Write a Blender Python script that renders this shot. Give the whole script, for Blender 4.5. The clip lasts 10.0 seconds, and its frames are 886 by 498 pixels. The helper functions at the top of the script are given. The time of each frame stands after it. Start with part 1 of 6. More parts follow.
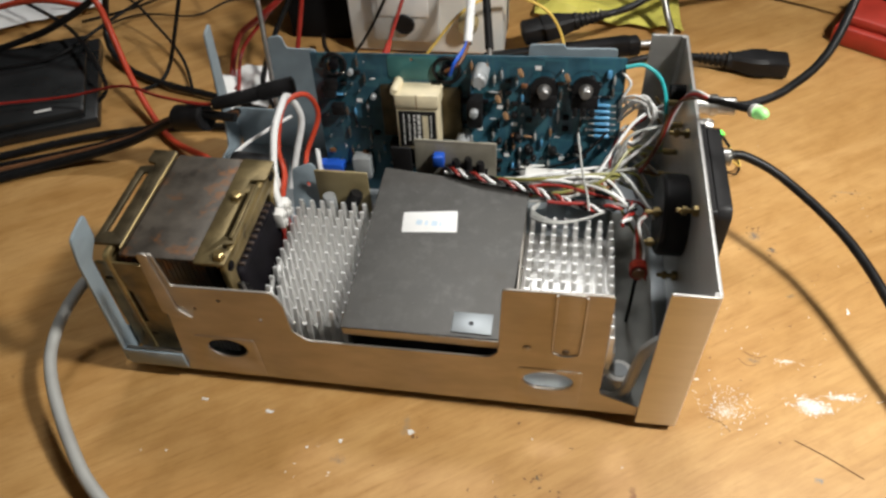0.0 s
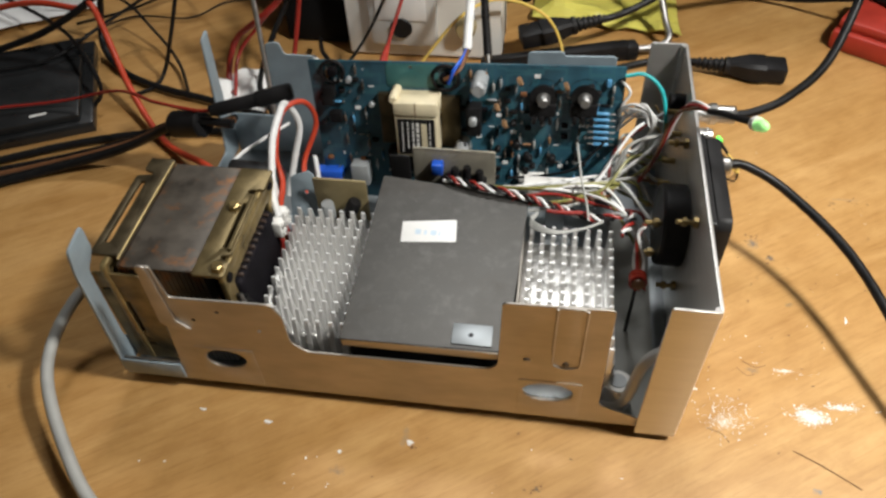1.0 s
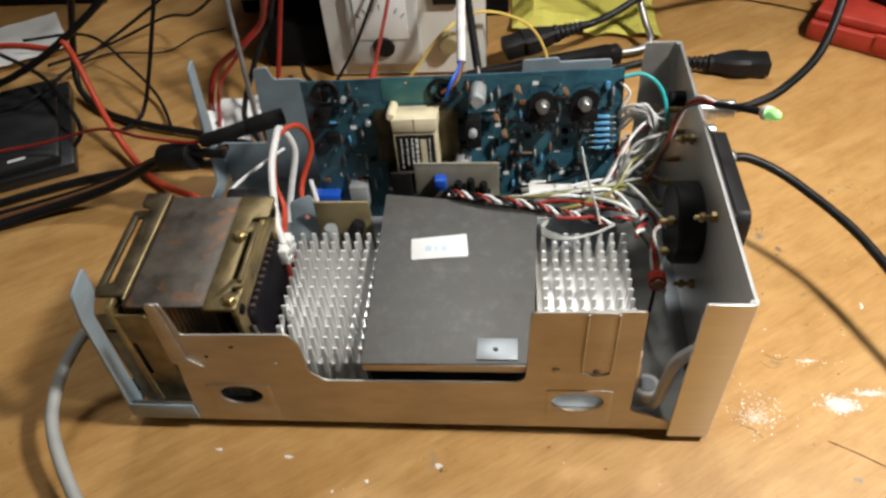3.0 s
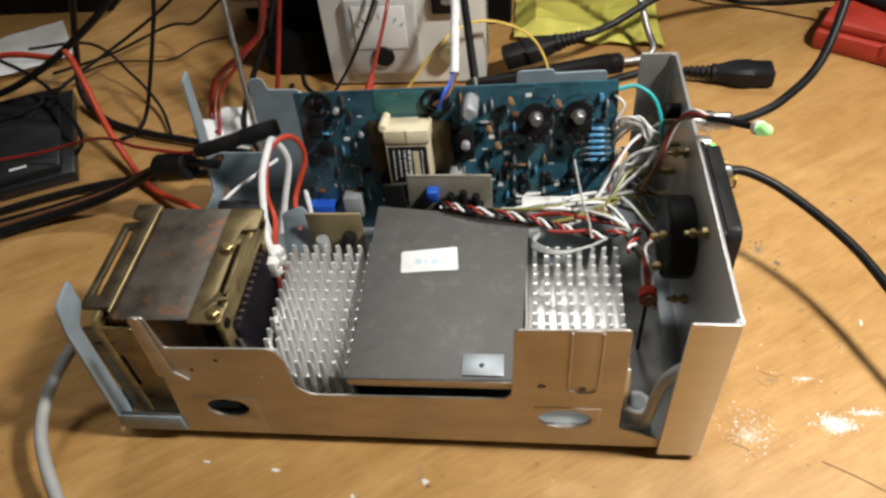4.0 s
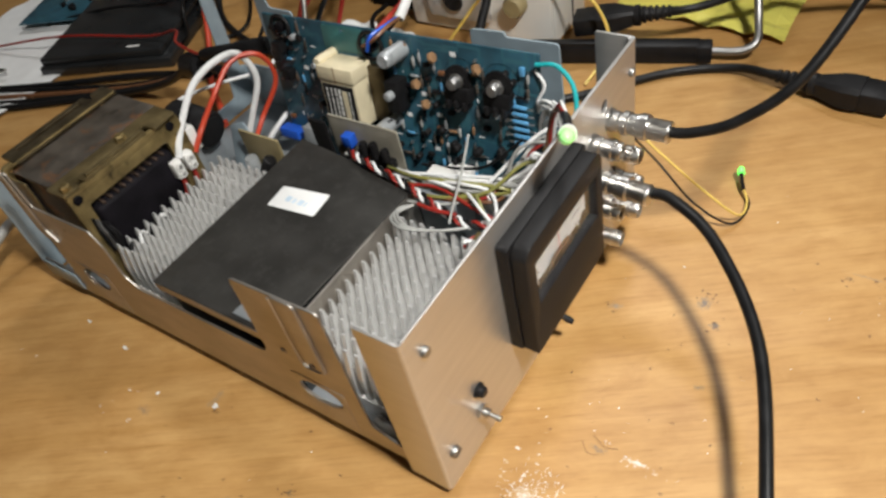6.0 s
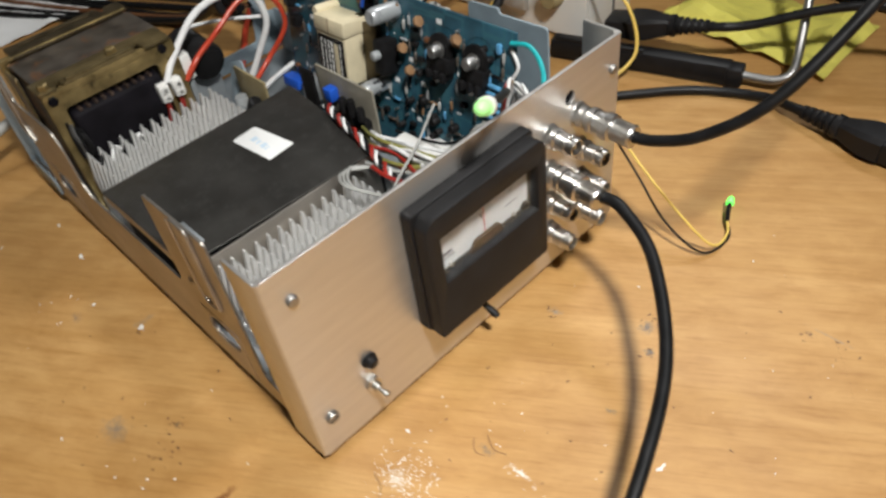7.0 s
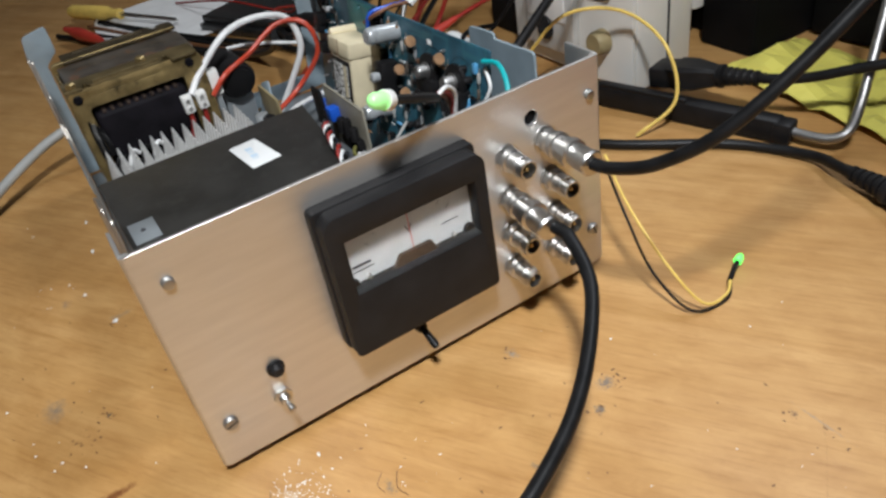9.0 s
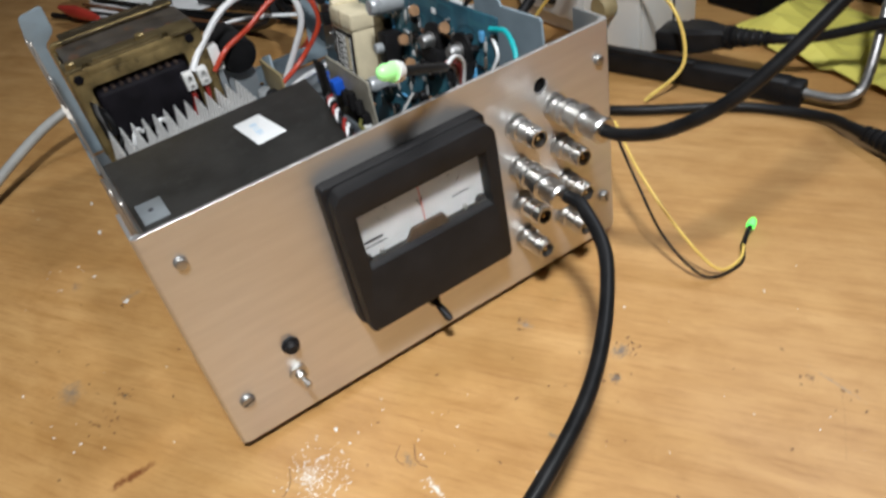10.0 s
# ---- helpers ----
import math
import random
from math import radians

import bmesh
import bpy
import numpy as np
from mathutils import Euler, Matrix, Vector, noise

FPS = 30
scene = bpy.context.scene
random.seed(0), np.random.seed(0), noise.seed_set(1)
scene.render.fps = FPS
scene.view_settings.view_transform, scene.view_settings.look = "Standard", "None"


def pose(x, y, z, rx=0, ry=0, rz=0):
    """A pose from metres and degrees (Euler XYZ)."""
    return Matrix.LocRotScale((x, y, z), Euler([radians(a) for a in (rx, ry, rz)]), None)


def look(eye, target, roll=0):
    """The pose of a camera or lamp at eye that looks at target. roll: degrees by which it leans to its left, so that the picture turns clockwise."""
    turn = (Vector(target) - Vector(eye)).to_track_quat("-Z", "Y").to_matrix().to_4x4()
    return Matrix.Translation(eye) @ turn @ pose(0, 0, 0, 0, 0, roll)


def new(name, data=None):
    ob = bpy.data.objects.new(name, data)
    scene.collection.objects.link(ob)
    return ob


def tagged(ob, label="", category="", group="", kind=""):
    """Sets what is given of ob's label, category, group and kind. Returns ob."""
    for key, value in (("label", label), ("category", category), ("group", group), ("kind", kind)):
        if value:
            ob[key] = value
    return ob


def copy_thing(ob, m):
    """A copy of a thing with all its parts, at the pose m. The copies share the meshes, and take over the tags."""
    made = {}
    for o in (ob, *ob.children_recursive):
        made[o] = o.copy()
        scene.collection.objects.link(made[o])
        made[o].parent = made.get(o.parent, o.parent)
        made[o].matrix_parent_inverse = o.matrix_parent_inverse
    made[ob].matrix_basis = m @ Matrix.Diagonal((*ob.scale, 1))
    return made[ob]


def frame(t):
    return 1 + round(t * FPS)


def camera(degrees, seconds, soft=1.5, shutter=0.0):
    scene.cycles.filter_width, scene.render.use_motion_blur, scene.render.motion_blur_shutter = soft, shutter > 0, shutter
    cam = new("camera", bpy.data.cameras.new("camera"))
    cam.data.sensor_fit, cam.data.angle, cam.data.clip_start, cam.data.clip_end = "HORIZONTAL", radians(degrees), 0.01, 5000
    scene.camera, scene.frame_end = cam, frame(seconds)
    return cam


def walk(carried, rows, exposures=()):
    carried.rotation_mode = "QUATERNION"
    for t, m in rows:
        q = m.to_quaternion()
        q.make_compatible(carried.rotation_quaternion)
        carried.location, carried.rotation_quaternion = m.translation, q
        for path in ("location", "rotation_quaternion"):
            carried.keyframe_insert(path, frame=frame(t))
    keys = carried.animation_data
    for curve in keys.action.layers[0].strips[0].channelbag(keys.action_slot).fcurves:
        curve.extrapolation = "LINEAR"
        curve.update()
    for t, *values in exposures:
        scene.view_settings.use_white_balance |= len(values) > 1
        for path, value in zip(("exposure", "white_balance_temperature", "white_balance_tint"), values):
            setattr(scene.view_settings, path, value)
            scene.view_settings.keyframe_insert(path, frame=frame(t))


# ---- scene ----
# camera: seconds, eye, target, roll
cam = camera(61.8, 10.0, soft=2.7, shutter=0.5)
PATH = [
    (0.0, (-0.0921, -0.2459, 0.4293), (-0.1443, 0.0183, 0.1336), -3.75),
    (0.5, (-0.0944, -0.2419, 0.4328), (-0.1448, 0.0212, 0.1358), -3.47),
    (1.0, (-0.0962, -0.2382, 0.4348), (-0.1452, 0.0245, 0.1372), -3.27),
    (1.5, (-0.0987, -0.2330, 0.4383), (-0.1465, 0.0262, 0.1374), -3.65),
    (2.0, (-0.1047, -0.2332, 0.4391), (-0.1501, 0.0259, 0.1378), -4.33),
    (3.5, (-0.1269, -0.2370, 0.4201), (-0.1589, 0.0402, 0.1334), -5.27),
    (4.0, (-0.1058, -0.2278, 0.4259), (-0.1496, 0.0455, 0.1372), -6.14),
    (4.5, (-0.0273, -0.1960, 0.4272), (-0.1184, 0.0420, 0.1188), -12.39),
    (5.0, (0.0569, -0.1685, 0.4059), (-0.0854, 0.0438, 0.0982), -17.69),
    (5.5, (0.1118, -0.1405, 0.3935), (-0.0611, 0.0670, 0.0984), -16.97),
    (5.7, (0.1301, -0.1302, 0.3848), (-0.0541, 0.0761, 0.0958), -16.44),
    (6.8, (0.1872, -0.0822, 0.3425), (-0.0277, 0.1086, 0.0645), -9.20),
    (7.0, (0.2063, -0.0698, 0.3376), (-0.0179, 0.1100, 0.0594), -8.74),
    (7.5, (0.2415, -0.0407, 0.3024), (-0.0131, 0.1225, 0.0405), -9.42),
    (8.0, (0.2585, -0.0242, 0.2860), (-0.0156, 0.1335, 0.0410), -10.06),
    (8.5, (0.2652, -0.0062, 0.2854), (-0.0167, 0.1425, 0.0437), -10.28),
    (9.0, (0.2665, 0.0045, 0.2877), (-0.0217, 0.1464, 0.0493), -10.47),
    (9.5, (0.2612, 0.0051, 0.2858), (-0.0278, 0.1495, 0.0500), -9.69),
    (10.0, (0.2616, 0.0020, 0.2874), (-0.0201, 0.1359, 0.0370), -12.45),
]
walk(cam, [(t, look(eye, target, roll)) for t, eye, target, roll in PATH],
     ((0.0, 0.03, 6350, 10), (4.0, 0.09, 6350, 10), (5.5, -0.04, 6300, 10), (7.0, -0.12, 6200, 10), (8.0, -0.18, 5900, 10), (9.0, -0.18, 5800, 10), (10.0, -0.18, 5800, 10)))
# ---- camera end ----

# ---- light ----
world = bpy.data.worlds.new("room")
scene.world = world
world.use_nodes = True
world.node_tree.nodes["Background"].inputs[0].default_value = (1.0, 0.93, 0.83, 1)
world.node_tree.nodes["Background"].inputs[1].default_value = 0.13
scene.view_settings.exposure = 0.0


def area_lamp(name, eye, target, size, watts, colour, spread=180):
    data = bpy.data.lights.new(name, "AREA")
    data.shape, data.size, data.energy, data.color, data.spread = "DISK", size, watts, colour, radians(spread)
    ob = new(name, data)
    ob.matrix_world = look(eye, target)
    return ob


area_lamp("bench_lamp_light", (0.42, -0.03, 0.88), (0.03, 0.12, 0.0), 0.11, 6.9, (1.0, 0.965, 0.890), 130)
# Unseen lamp, added for soft fill and the sheen on the module cover.
area_lamp("overhead_fill_light", (-0.25, 1.6, 2.35), (-0.1, 0.1, 0.0), 0.5, 22.0, (1.0, 0.985, 0.945))


# ---- materials ----
def material(name, colour, rough=0.5, metal=0.0, vary=0.15, scale=40.0, bump=0.1, fine=300.0, vary_rough=0.1, spread=None, gloss=0.5):
    """A surface with stains at one scale and grain at another."""
    m = bpy.data.materials.new(name)
    m.use_nodes = True
    nt = m.node_tree
    b = nt.nodes["Principled BSDF"]
    b.inputs["Metallic"].default_value, b.inputs["Specular IOR Level"].default_value = metal, gloss
    co = nt.nodes.new("ShaderNodeTexCoord")
    n1 = nt.nodes.new("ShaderNodeTexNoise")
    n1.inputs["Scale"].default_value, n1.inputs["Detail"].default_value = scale, 6
    n2 = nt.nodes.new("ShaderNodeTexNoise")
    n2.inputs["Scale"].default_value, n2.inputs["Detail"].default_value = fine, 4
    src = co.outputs["Object"]
    if spread:
        mp = nt.nodes.new("ShaderNodeMapping")
        mp.inputs["Scale"].default_value = spread
        nt.links.new(src, mp.inputs["Vector"])
        src = mp.outputs["Vector"]
    nt.links.new(src, n1.inputs["Vector"])
    nt.links.new(src, n2.inputs["Vector"])
    ramp = nt.nodes.new("ShaderNodeValToRGB")
    lo = [c * (1 - vary) for c in colour[:3]] + [1]
    hi = [min(1.0, c * (1 + vary)) for c in colour[:3]] + [1]
    ramp.color_ramp.elements[0].position, ramp.color_ramp.elements[0].color = 0.3, lo
    ramp.color_ramp.elements[1].position, ramp.color_ramp.elements[1].color = 0.7, hi
    nt.links.new(n1.outputs["Fac"], ramp.inputs["Fac"])
    nt.links.new(ramp.outputs["Color"], b.inputs["Base Color"])
    mr = nt.nodes.new("ShaderNodeMapRange")
    mr.inputs["To Min"].default_value, mr.inputs["To Max"].default_value = max(0.03, rough - vary_rough), min(1, rough + vary_rough)
    nt.links.new(n1.outputs["Fac"], mr.inputs["Value"])
    nt.links.new(mr.outputs["Result"], b.inputs["Roughness"])
    if bump:
        bp = nt.nodes.new("ShaderNodeBump")
        bp.inputs["Strength"].default_value, bp.inputs["Distance"].default_value = bump, 0.0004
        nt.links.new(n2.outputs["Fac"], bp.inputs["Height"])
        nt.links.new(bp.outputs["Normal"], b.inputs["Normal"])
    return m


def wood_material():
    m = bpy.data.materials.new("bench wood")
    m.use_nodes = True
    nt = m.node_tree
    b = nt.nodes["Principled BSDF"]
    co = nt.nodes.new("ShaderNodeTexCoord")
    turn = nt.nodes.new("ShaderNodeMapping")
    turn.inputs["Rotation"].default_value = (0, 0, radians(-33))
    nt.links.new(co.outputs["Object"], turn.inputs["Vector"])

    def texture(scale, spread, detail, distortion=0.0, rough=0.55):
        mp = nt.nodes.new("ShaderNodeMapping")
        mp.inputs["Scale"].default_value = spread
        nt.links.new(turn.outputs["Vector"], mp.inputs["Vector"])
        n = nt.nodes.new("ShaderNodeTexNoise")
        n.inputs["Scale"].default_value, n.inputs["Detail"].default_value = scale, detail
        n.inputs["Distortion"].default_value, n.inputs["Roughness"].default_value = distortion, rough
        nt.links.new(mp.outputs["Vector"], n.inputs["Vector"])
        return n.outputs["Fac"]

    def ramp(fac, p0, c0, p1, c1):
        r = nt.nodes.new("ShaderNodeValToRGB")
        e = r.color_ramp.elements
        e[0].position, e[0].color, e[1].position, e[1].color = p0, c0, p1, c1
        nt.links.new(fac, r.inputs["Fac"])
        return r.outputs["Color"]

    def mix(a, c, kind="MULTIPLY", fac=1.0):
        mx = nt.nodes.new("ShaderNodeMix")
        mx.data_type, mx.blend_type = "RGBA", kind
        if isinstance(fac, float):
            mx.inputs["Factor"].default_value = fac
        else:
            nt.links.new(fac, mx.inputs["Factor"])
        nt.links.new(a, mx.inputs["A"])
        if isinstance(c, tuple):
            mx.inputs["B"].default_value = c
        else:
            nt.links.new(c, mx.inputs["B"])
        return mx.outputs["Result"]

    def patch(cx, cy, rx, ry, fine, lo, hi):
        """A blotchy worn patch round a place on the bench."""
        mp = nt.nodes.new("ShaderNodeMapping")
        mp.inputs["Location"].default_value, mp.inputs["Scale"].default_value = (-cx / rx, -cy / ry, 0), (1 / rx, 1 / ry, 0)
        nt.links.new(co.outputs["Object"], mp.inputs["Vector"])
        d = nt.nodes.new("ShaderNodeVectorMath")
        d.operation = "LENGTH"
        nt.links.new(mp.outputs["Vector"], d.inputs[0])
        n = nt.nodes.new("ShaderNodeTexNoise")
        n.inputs["Scale"].default_value, n.inputs["Detail"].default_value, n.inputs["Roughness"].default_value = fine, 5, 0.7
        nt.links.new(co.outputs["Object"], n.inputs["Vector"])
        s = nt.nodes.new("ShaderNodeMath")
        s.operation = "MULTIPLY_ADD"
        s.inputs[1].default_value = -0.45
        nt.links.new(d.outputs["Value"], s.inputs[0])
        nt.links.new(n.outputs["Fac"], s.inputs[2])
        r = nt.nodes.new("ShaderNodeMapRange")
        r.inputs["From Min"].default_value, r.inputs["From Max"].default_value = lo, hi
        nt.links.new(s.outputs["Value"], r.inputs["Value"])
        return r.outputs["Result"]

    grain = texture(1.0, (4.0, 75.0, 10.0), 8, 0.35)
    pores = texture(1.0, (40.0, 520.0, 10.0), 3)
    broad = texture(1.0, (2.0, 9.0, 4.0), 4, 0.7)
    blot = texture(9.0, (1, 1, 1), 5)
    fleck = texture(75.0, (0.6, 1.0, 1), 4, 0.0, 0.6)
    colour = ramp(grain, 0.30, (0.482, 0.275, 0.092, 1), 0.70, (0.575, 0.352, 0.140, 1))
    colour = mix(colour, ramp(pores, 0.30, (0.87, 0.83, 0.78, 1), 0.48, (1, 1, 1, 1)))
    colour = mix(colour, ramp(broad, 0.32, (0.93, 0.89, 0.83, 1), 0.66, (1.05, 1.05, 1.05, 1)))
    colour = mix(colour, ramp(blot, 0.30, (0.90, 0.87, 0.84, 1), 0.66, (1, 1, 1, 1)))
    streak = texture(1.0, (16.0, 190.0, 10.0), 6, 0.8, 0.65)
    mottle = texture(42.0, (0.55, 1.0, 1), 6, 0.4, 0.7)
    colour = mix(colour, ramp(streak, 0.30, (0.91, 0.875, 0.83, 1), 0.52, (1.01, 1.01, 1.01, 1)))
    colour = mix(colour, ramp(mottle, 0.34, (0.86, 0.805, 0.72, 1), 0.60, (1.04, 1.04, 1.04, 1)))
    colour = mix(colour, ramp(fleck, 0.22, (0.42, 0.34, 0.28, 1), 0.29, (1, 1, 1, 1)))
    for cx, cy, rx, ry, fine, lo, hi, tone in (
            (0.088, 0.0275, 0.0160, 0.0100, 560.0, 0.22, 0.42, (0.78, 0.76, 0.71, 1)), (0.108, 0.0365, 0.0180, 0.0035, 520.0, 0.24, 0.46, (0.78, 0.76, 0.71, 1)),
            (0.033, 0.0170, 0.0150, 0.0120, 560.0, 0.33, 0.55, (0.74, 0.70, 0.62, 1)), (0.076, 0.0610, 0.0160, 0.0030, 480.0, 0.30, 0.46, (0.74, 0.70, 0.62, 1)),
            (0.071, 0.1770, 0.0070, 0.0090, 380.0, 0.22, 0.44, (0.20, 0.155, 0.115, 1)), (0.082, 0.1630, 0.0060, 0.0055, 380.0, 0.24, 0.44, (0.18, 0.14, 0.105, 1)),
            (0.024, 0.1530, 0.0090, 0.0060, 380.0, 0.28, 0.52, (0.30, 0.25, 0.20, 1)), (-0.083, -0.0430, 0.0070, 0.0040, 520.0, 0.34, 0.46, (0.12, 0.09, 0.06, 1)),
            (0.056, 0.0590, 0.0110, 0.0050, 420.0, 0.32, 0.50, (0.22, 0.16, 0.10, 1)), (-0.169, -0.0180, 0.0040, 0.0110, 200.0, 0.18, 0.60, (0.33, 0.24, 0.15, 1)),
            (-0.108, -0.068, 0.013, 0.0085, 260.0, 0.10, 0.52, (0.27, 0.19, 0.115, 1)), (-0.207, -0.0463, 0.010, 0.006, 300.0, 0.26, 0.50, (0.30, 0.20, 0.12, 1)), (0.140, 0.229, 0.006, 0.005, 420.0, 0.34, 0.46, (0.30, 0.17, 0.07, 1)), (-0.0262, -0.0530, 0.0030, 0.0125, 200.0, 0.02, 0.30, (0.19, 0.070, 0.020, 1)), (0.150, 0.234, 0.026, 0.0012, 300.0, 0.20, 0.50, (0.34, 0.24, 0.15, 1)),
            (0.089, 0.119, 0.008, 0.004, 420.0, 0.32, 0.48, (0.26, 0.18, 0.10, 1)), (0.083, -0.023, 0.006, 0.004, 300.0, 0.28, 0.46, (0.26, 0.22, 0.18, 1))):
        colour = mix(colour, tone, "MIX", patch(cx, cy, rx, ry, fine, lo, hi))
    nt.links.new(colour, b.inputs["Base Color"])
    mr = nt.nodes.new("ShaderNodeMapRange")
    mr.inputs["To Min"].default_value, mr.inputs["To Max"].default_value = 0.34, 0.58
    nt.links.new(blot, mr.inputs["Value"])
    nt.links.new(mr.outputs["Result"], b.inputs["Roughness"])
    bp = nt.nodes.new("ShaderNodeBump")
    bp.inputs["Strength"].default_value, bp.inputs["Distance"].default_value = 0.15, 0.0004
    nt.links.new(pores, bp.inputs["Height"])
    nt.links.new(bp.outputs["Normal"], b.inputs["Normal"])
    return m


def glow_material(name, colour, strength):
    m = material(name, colour, 0.25, 0, 0.05)
    b = m.node_tree.nodes["Principled BSDF"]
    b.inputs["Emission Color"].default_value = (*colour, 1)
    b.inputs["Emission Strength"].default_value = strength
    return m


def clear_material(name, colour, rough, alpha):
    m = bpy.data.materials.new(name)
    m.use_nodes = True
    b = m.node_tree.nodes["Principled BSDF"]
    b.inputs["Base Color"].default_value, b.inputs["Roughness"].default_value = (*colour, 1), rough
    b.inputs["Transmission Weight"].default_value, b.inputs["IOR"].default_value = alpha, 1.2
    return m


WOOD = wood_material()
ALU = material("dull aluminium sheet", (0.47, 0.435, 0.39), 0.50, 0.95, 0.16, 26, 0.08, 700, 0.08, (1, 1, 2.2))
PANEL = material("satin aluminium panel", (0.66, 0.645, 0.62), 0.40, 0.82, 0.05, 25, 0.05, 900, 0.05, (1, 1, 8))
ZINC = material("grey zinc sheet", (0.36, 0.39, 0.41), 0.45, 0.55, 0.12, 35, 0.05, 400)
GREYPAINT = material("blue-grey paint", (0.27, 0.33, 0.37), 0.45, 0.0, 0.12, 60, 0.06, 500)
STEEL = material("scuffed grey cover steel", (0.072, 0.069, 0.064), 0.42, 0.66, 0.22, 34, 0.14, 700, 0.10)
CORE = material("rusty lamination steel", (0.105, 0.090, 0.074), 0.46, 0.45, 0.40, 60, 0.15, 400, 0.15)
BRASS = material("tarnished brass plate", (0.310, 0.228, 0.096), 0.38, 0.65, 0.45, 70, 0.12, 400, 0.12)
# Two darker copies of the brass, for flanges, side plate and bobbin clamps.
DULLBRASS = material("dull brown brass plate", (0.195, 0.148, 0.070), 0.42, 0.65, 0.40, 70, 0.14, 400, 0.14)
DARKPLATE = material("dark brown plate", (0.105, 0.082, 0.047), 0.42, 0.70, 0.45, 70, 0.14, 400, 0.14)
FIN = material("bright finned aluminium", (0.84, 0.835, 0.82), 0.33, 0.56, 0.08, 80, 0.04, 600)
DULLSTEEL = material("dull drawn steel", (0.40, 0.395, 0.385), 0.46, 1.0, 0.10, 120, 0.04, 500)
CHROME = material("nickel plate", (0.60, 0.59, 0.57), 0.34, 1.0, 0.06, 200, 0.02, 800)
BLACK = material("black moulded plastic", (0.011, 0.0105, 0.011), 0.45, 0.0, 0.3, 80, 0.12, 900, gloss=0.22)
RUBBER = material("black cable rubber", (0.009, 0.009, 0.0095), 0.40, 0.0, 0.3, 120, 0.1, 700, gloss=0.22)
BLACKMETER = material("black meter case", (0.014, 0.0135, 0.014), 0.5, 0.0, 0.25, 60, 0.15, 900, gloss=0.22)
COIL = material("dark varnished winding", (0.007, 0.006, 0.008), 0.65, 0.0, 0.6, 60, 0.5, 260, gloss=0.12)
PCB = material("blue-green circuit board", (0.026, 0.086, 0.124), 0.36, 0.0, 0.4, 55, 0.2, 320)
def add_tracks(m, tone, scale, width):
    """Pale printed tracks in a right-angled maze over a board."""
    nt = m.node_tree
    b = nt.nodes["Principled BSDF"]
    src = b.inputs["Base Color"].links[0].from_socket
    co = nt.nodes.new("ShaderNodeTexCoord")
    v = nt.nodes.new("ShaderNodeTexVoronoi")
    v.feature, v.distance = "F1", "CHEBYCHEV"
    v.inputs["Scale"].default_value = scale
    nt.links.new(co.outputs["Object"], v.inputs["Vector"])
    w = nt.nodes.new("ShaderNodeMath")
    w.operation = "PINGPONG"
    w.inputs[1].default_value = 0.16
    nt.links.new(v.outputs["Distance"], w.inputs[0])
    r = nt.nodes.new("ShaderNodeMapRange")
    r.inputs["From Min"].default_value, r.inputs["From Max"].default_value = width, width + 0.03
    nt.links.new(w.outputs["Value"], r.inputs["Value"])
    mx = nt.nodes.new("ShaderNodeMix")
    mx.data_type = "RGBA"
    nt.links.new(r.outputs["Result"], mx.inputs["Factor"])
    nt.links.new(src, mx.inputs["A"])
    mx.inputs["B"].default_value = tone
    nt.links.new(mx.outputs["Result"], b.inputs["Base Color"])


add_tracks(PCB, (0.036, 0.118, 0.150, 1), 60.0, 0.10)
CARD = material("grey card", (0.30, 0.30, 0.275), 0.6, 0.0, 0.12, 50, 0.1, 400)
PERF = material("grey-brown perforated board", (0.27, 0.25, 0.20), 0.55, 0.0, 0.15, 60, 0.2, 700)
TAN = material("tan fibre board", (0.30, 0.24, 0.12), 0.55, 0.0, 0.2, 60, 0.1, 500)
CREAM = material("cream bobbin plastic", (0.72, 0.63, 0.43), 0.45, 0.0, 0.1, 80, 0.05, 400)
WHITE = material("white plastic", (0.78, 0.77, 0.74), 0.4, 0.0, 0.06, 90, 0.04, 500)
WHITEWIRE = material("white wire insulation", (0.75, 0.75, 0.74), 0.4, 0.0, 0.08, 150, 0.02, 500)
PAPER = material("white paper", (0.80, 0.80, 0.79), 0.8, 0.0, 0.04, 60, 0.05, 500)
PSUWHITE = material("off-white equipment paint", (0.74, 0.725, 0.68), 0.45, 0.0, 0.07, 12, 0.06, 300)
RED = material("red wire insulation", (0.28, 0.020, 0.013), 0.4, 0.0, 0.15, 100, 0.03, 500)
REDPLASTIC = material("red plastic", (0.42, 0.040, 0.025), 0.4, 0.0, 0.2, 40, 0.1, 300)
ORANGE = material("orange-red wire insulation", (0.50, 0.055, 0.022), 0.4, 0.0, 0.12, 100, 0.03, 500)
YELLOW = material("yellow wire insulation", (0.78, 0.56, 0.13), 0.4, 0.0, 0.1, 100, 0.03, 500)
YELLOWSHEET = material("crumpled yellow plastic", (0.68, 0.62, 0.13), 0.35, 0.0, 0.12, 20, 0.15, 120)
TEAL = material("teal wire insulation", (0.02, 0.38, 0.40), 0.4, 0.0, 0.1, 100, 0.03, 500)
BLUE = material("blue trimmer plastic", (0.02, 0.10, 0.55), 0.35, 0.0, 0.1, 100, 0.03, 500)
BLUERES = material("pale blue resistor lacquer", (0.10, 0.30, 0.52), 0.35, 0.0, 0.15, 100, 0.03, 500)
OLIVE = material("olive-yellow wire insulation", (0.22, 0.21, 0.055), 0.4, 0.0, 0.2, 100, 0.03, 500)
BROWNWIRE = material("brown wire insulation", (0.16, 0.07, 0.03), 0.4, 0.0, 0.2, 100, 0.03, 500)
PALEGREY = material("pale grey cable sheath", (0.50, 0.50, 0.48), 0.45, 0.0, 0.08, 60, 0.05, 400)
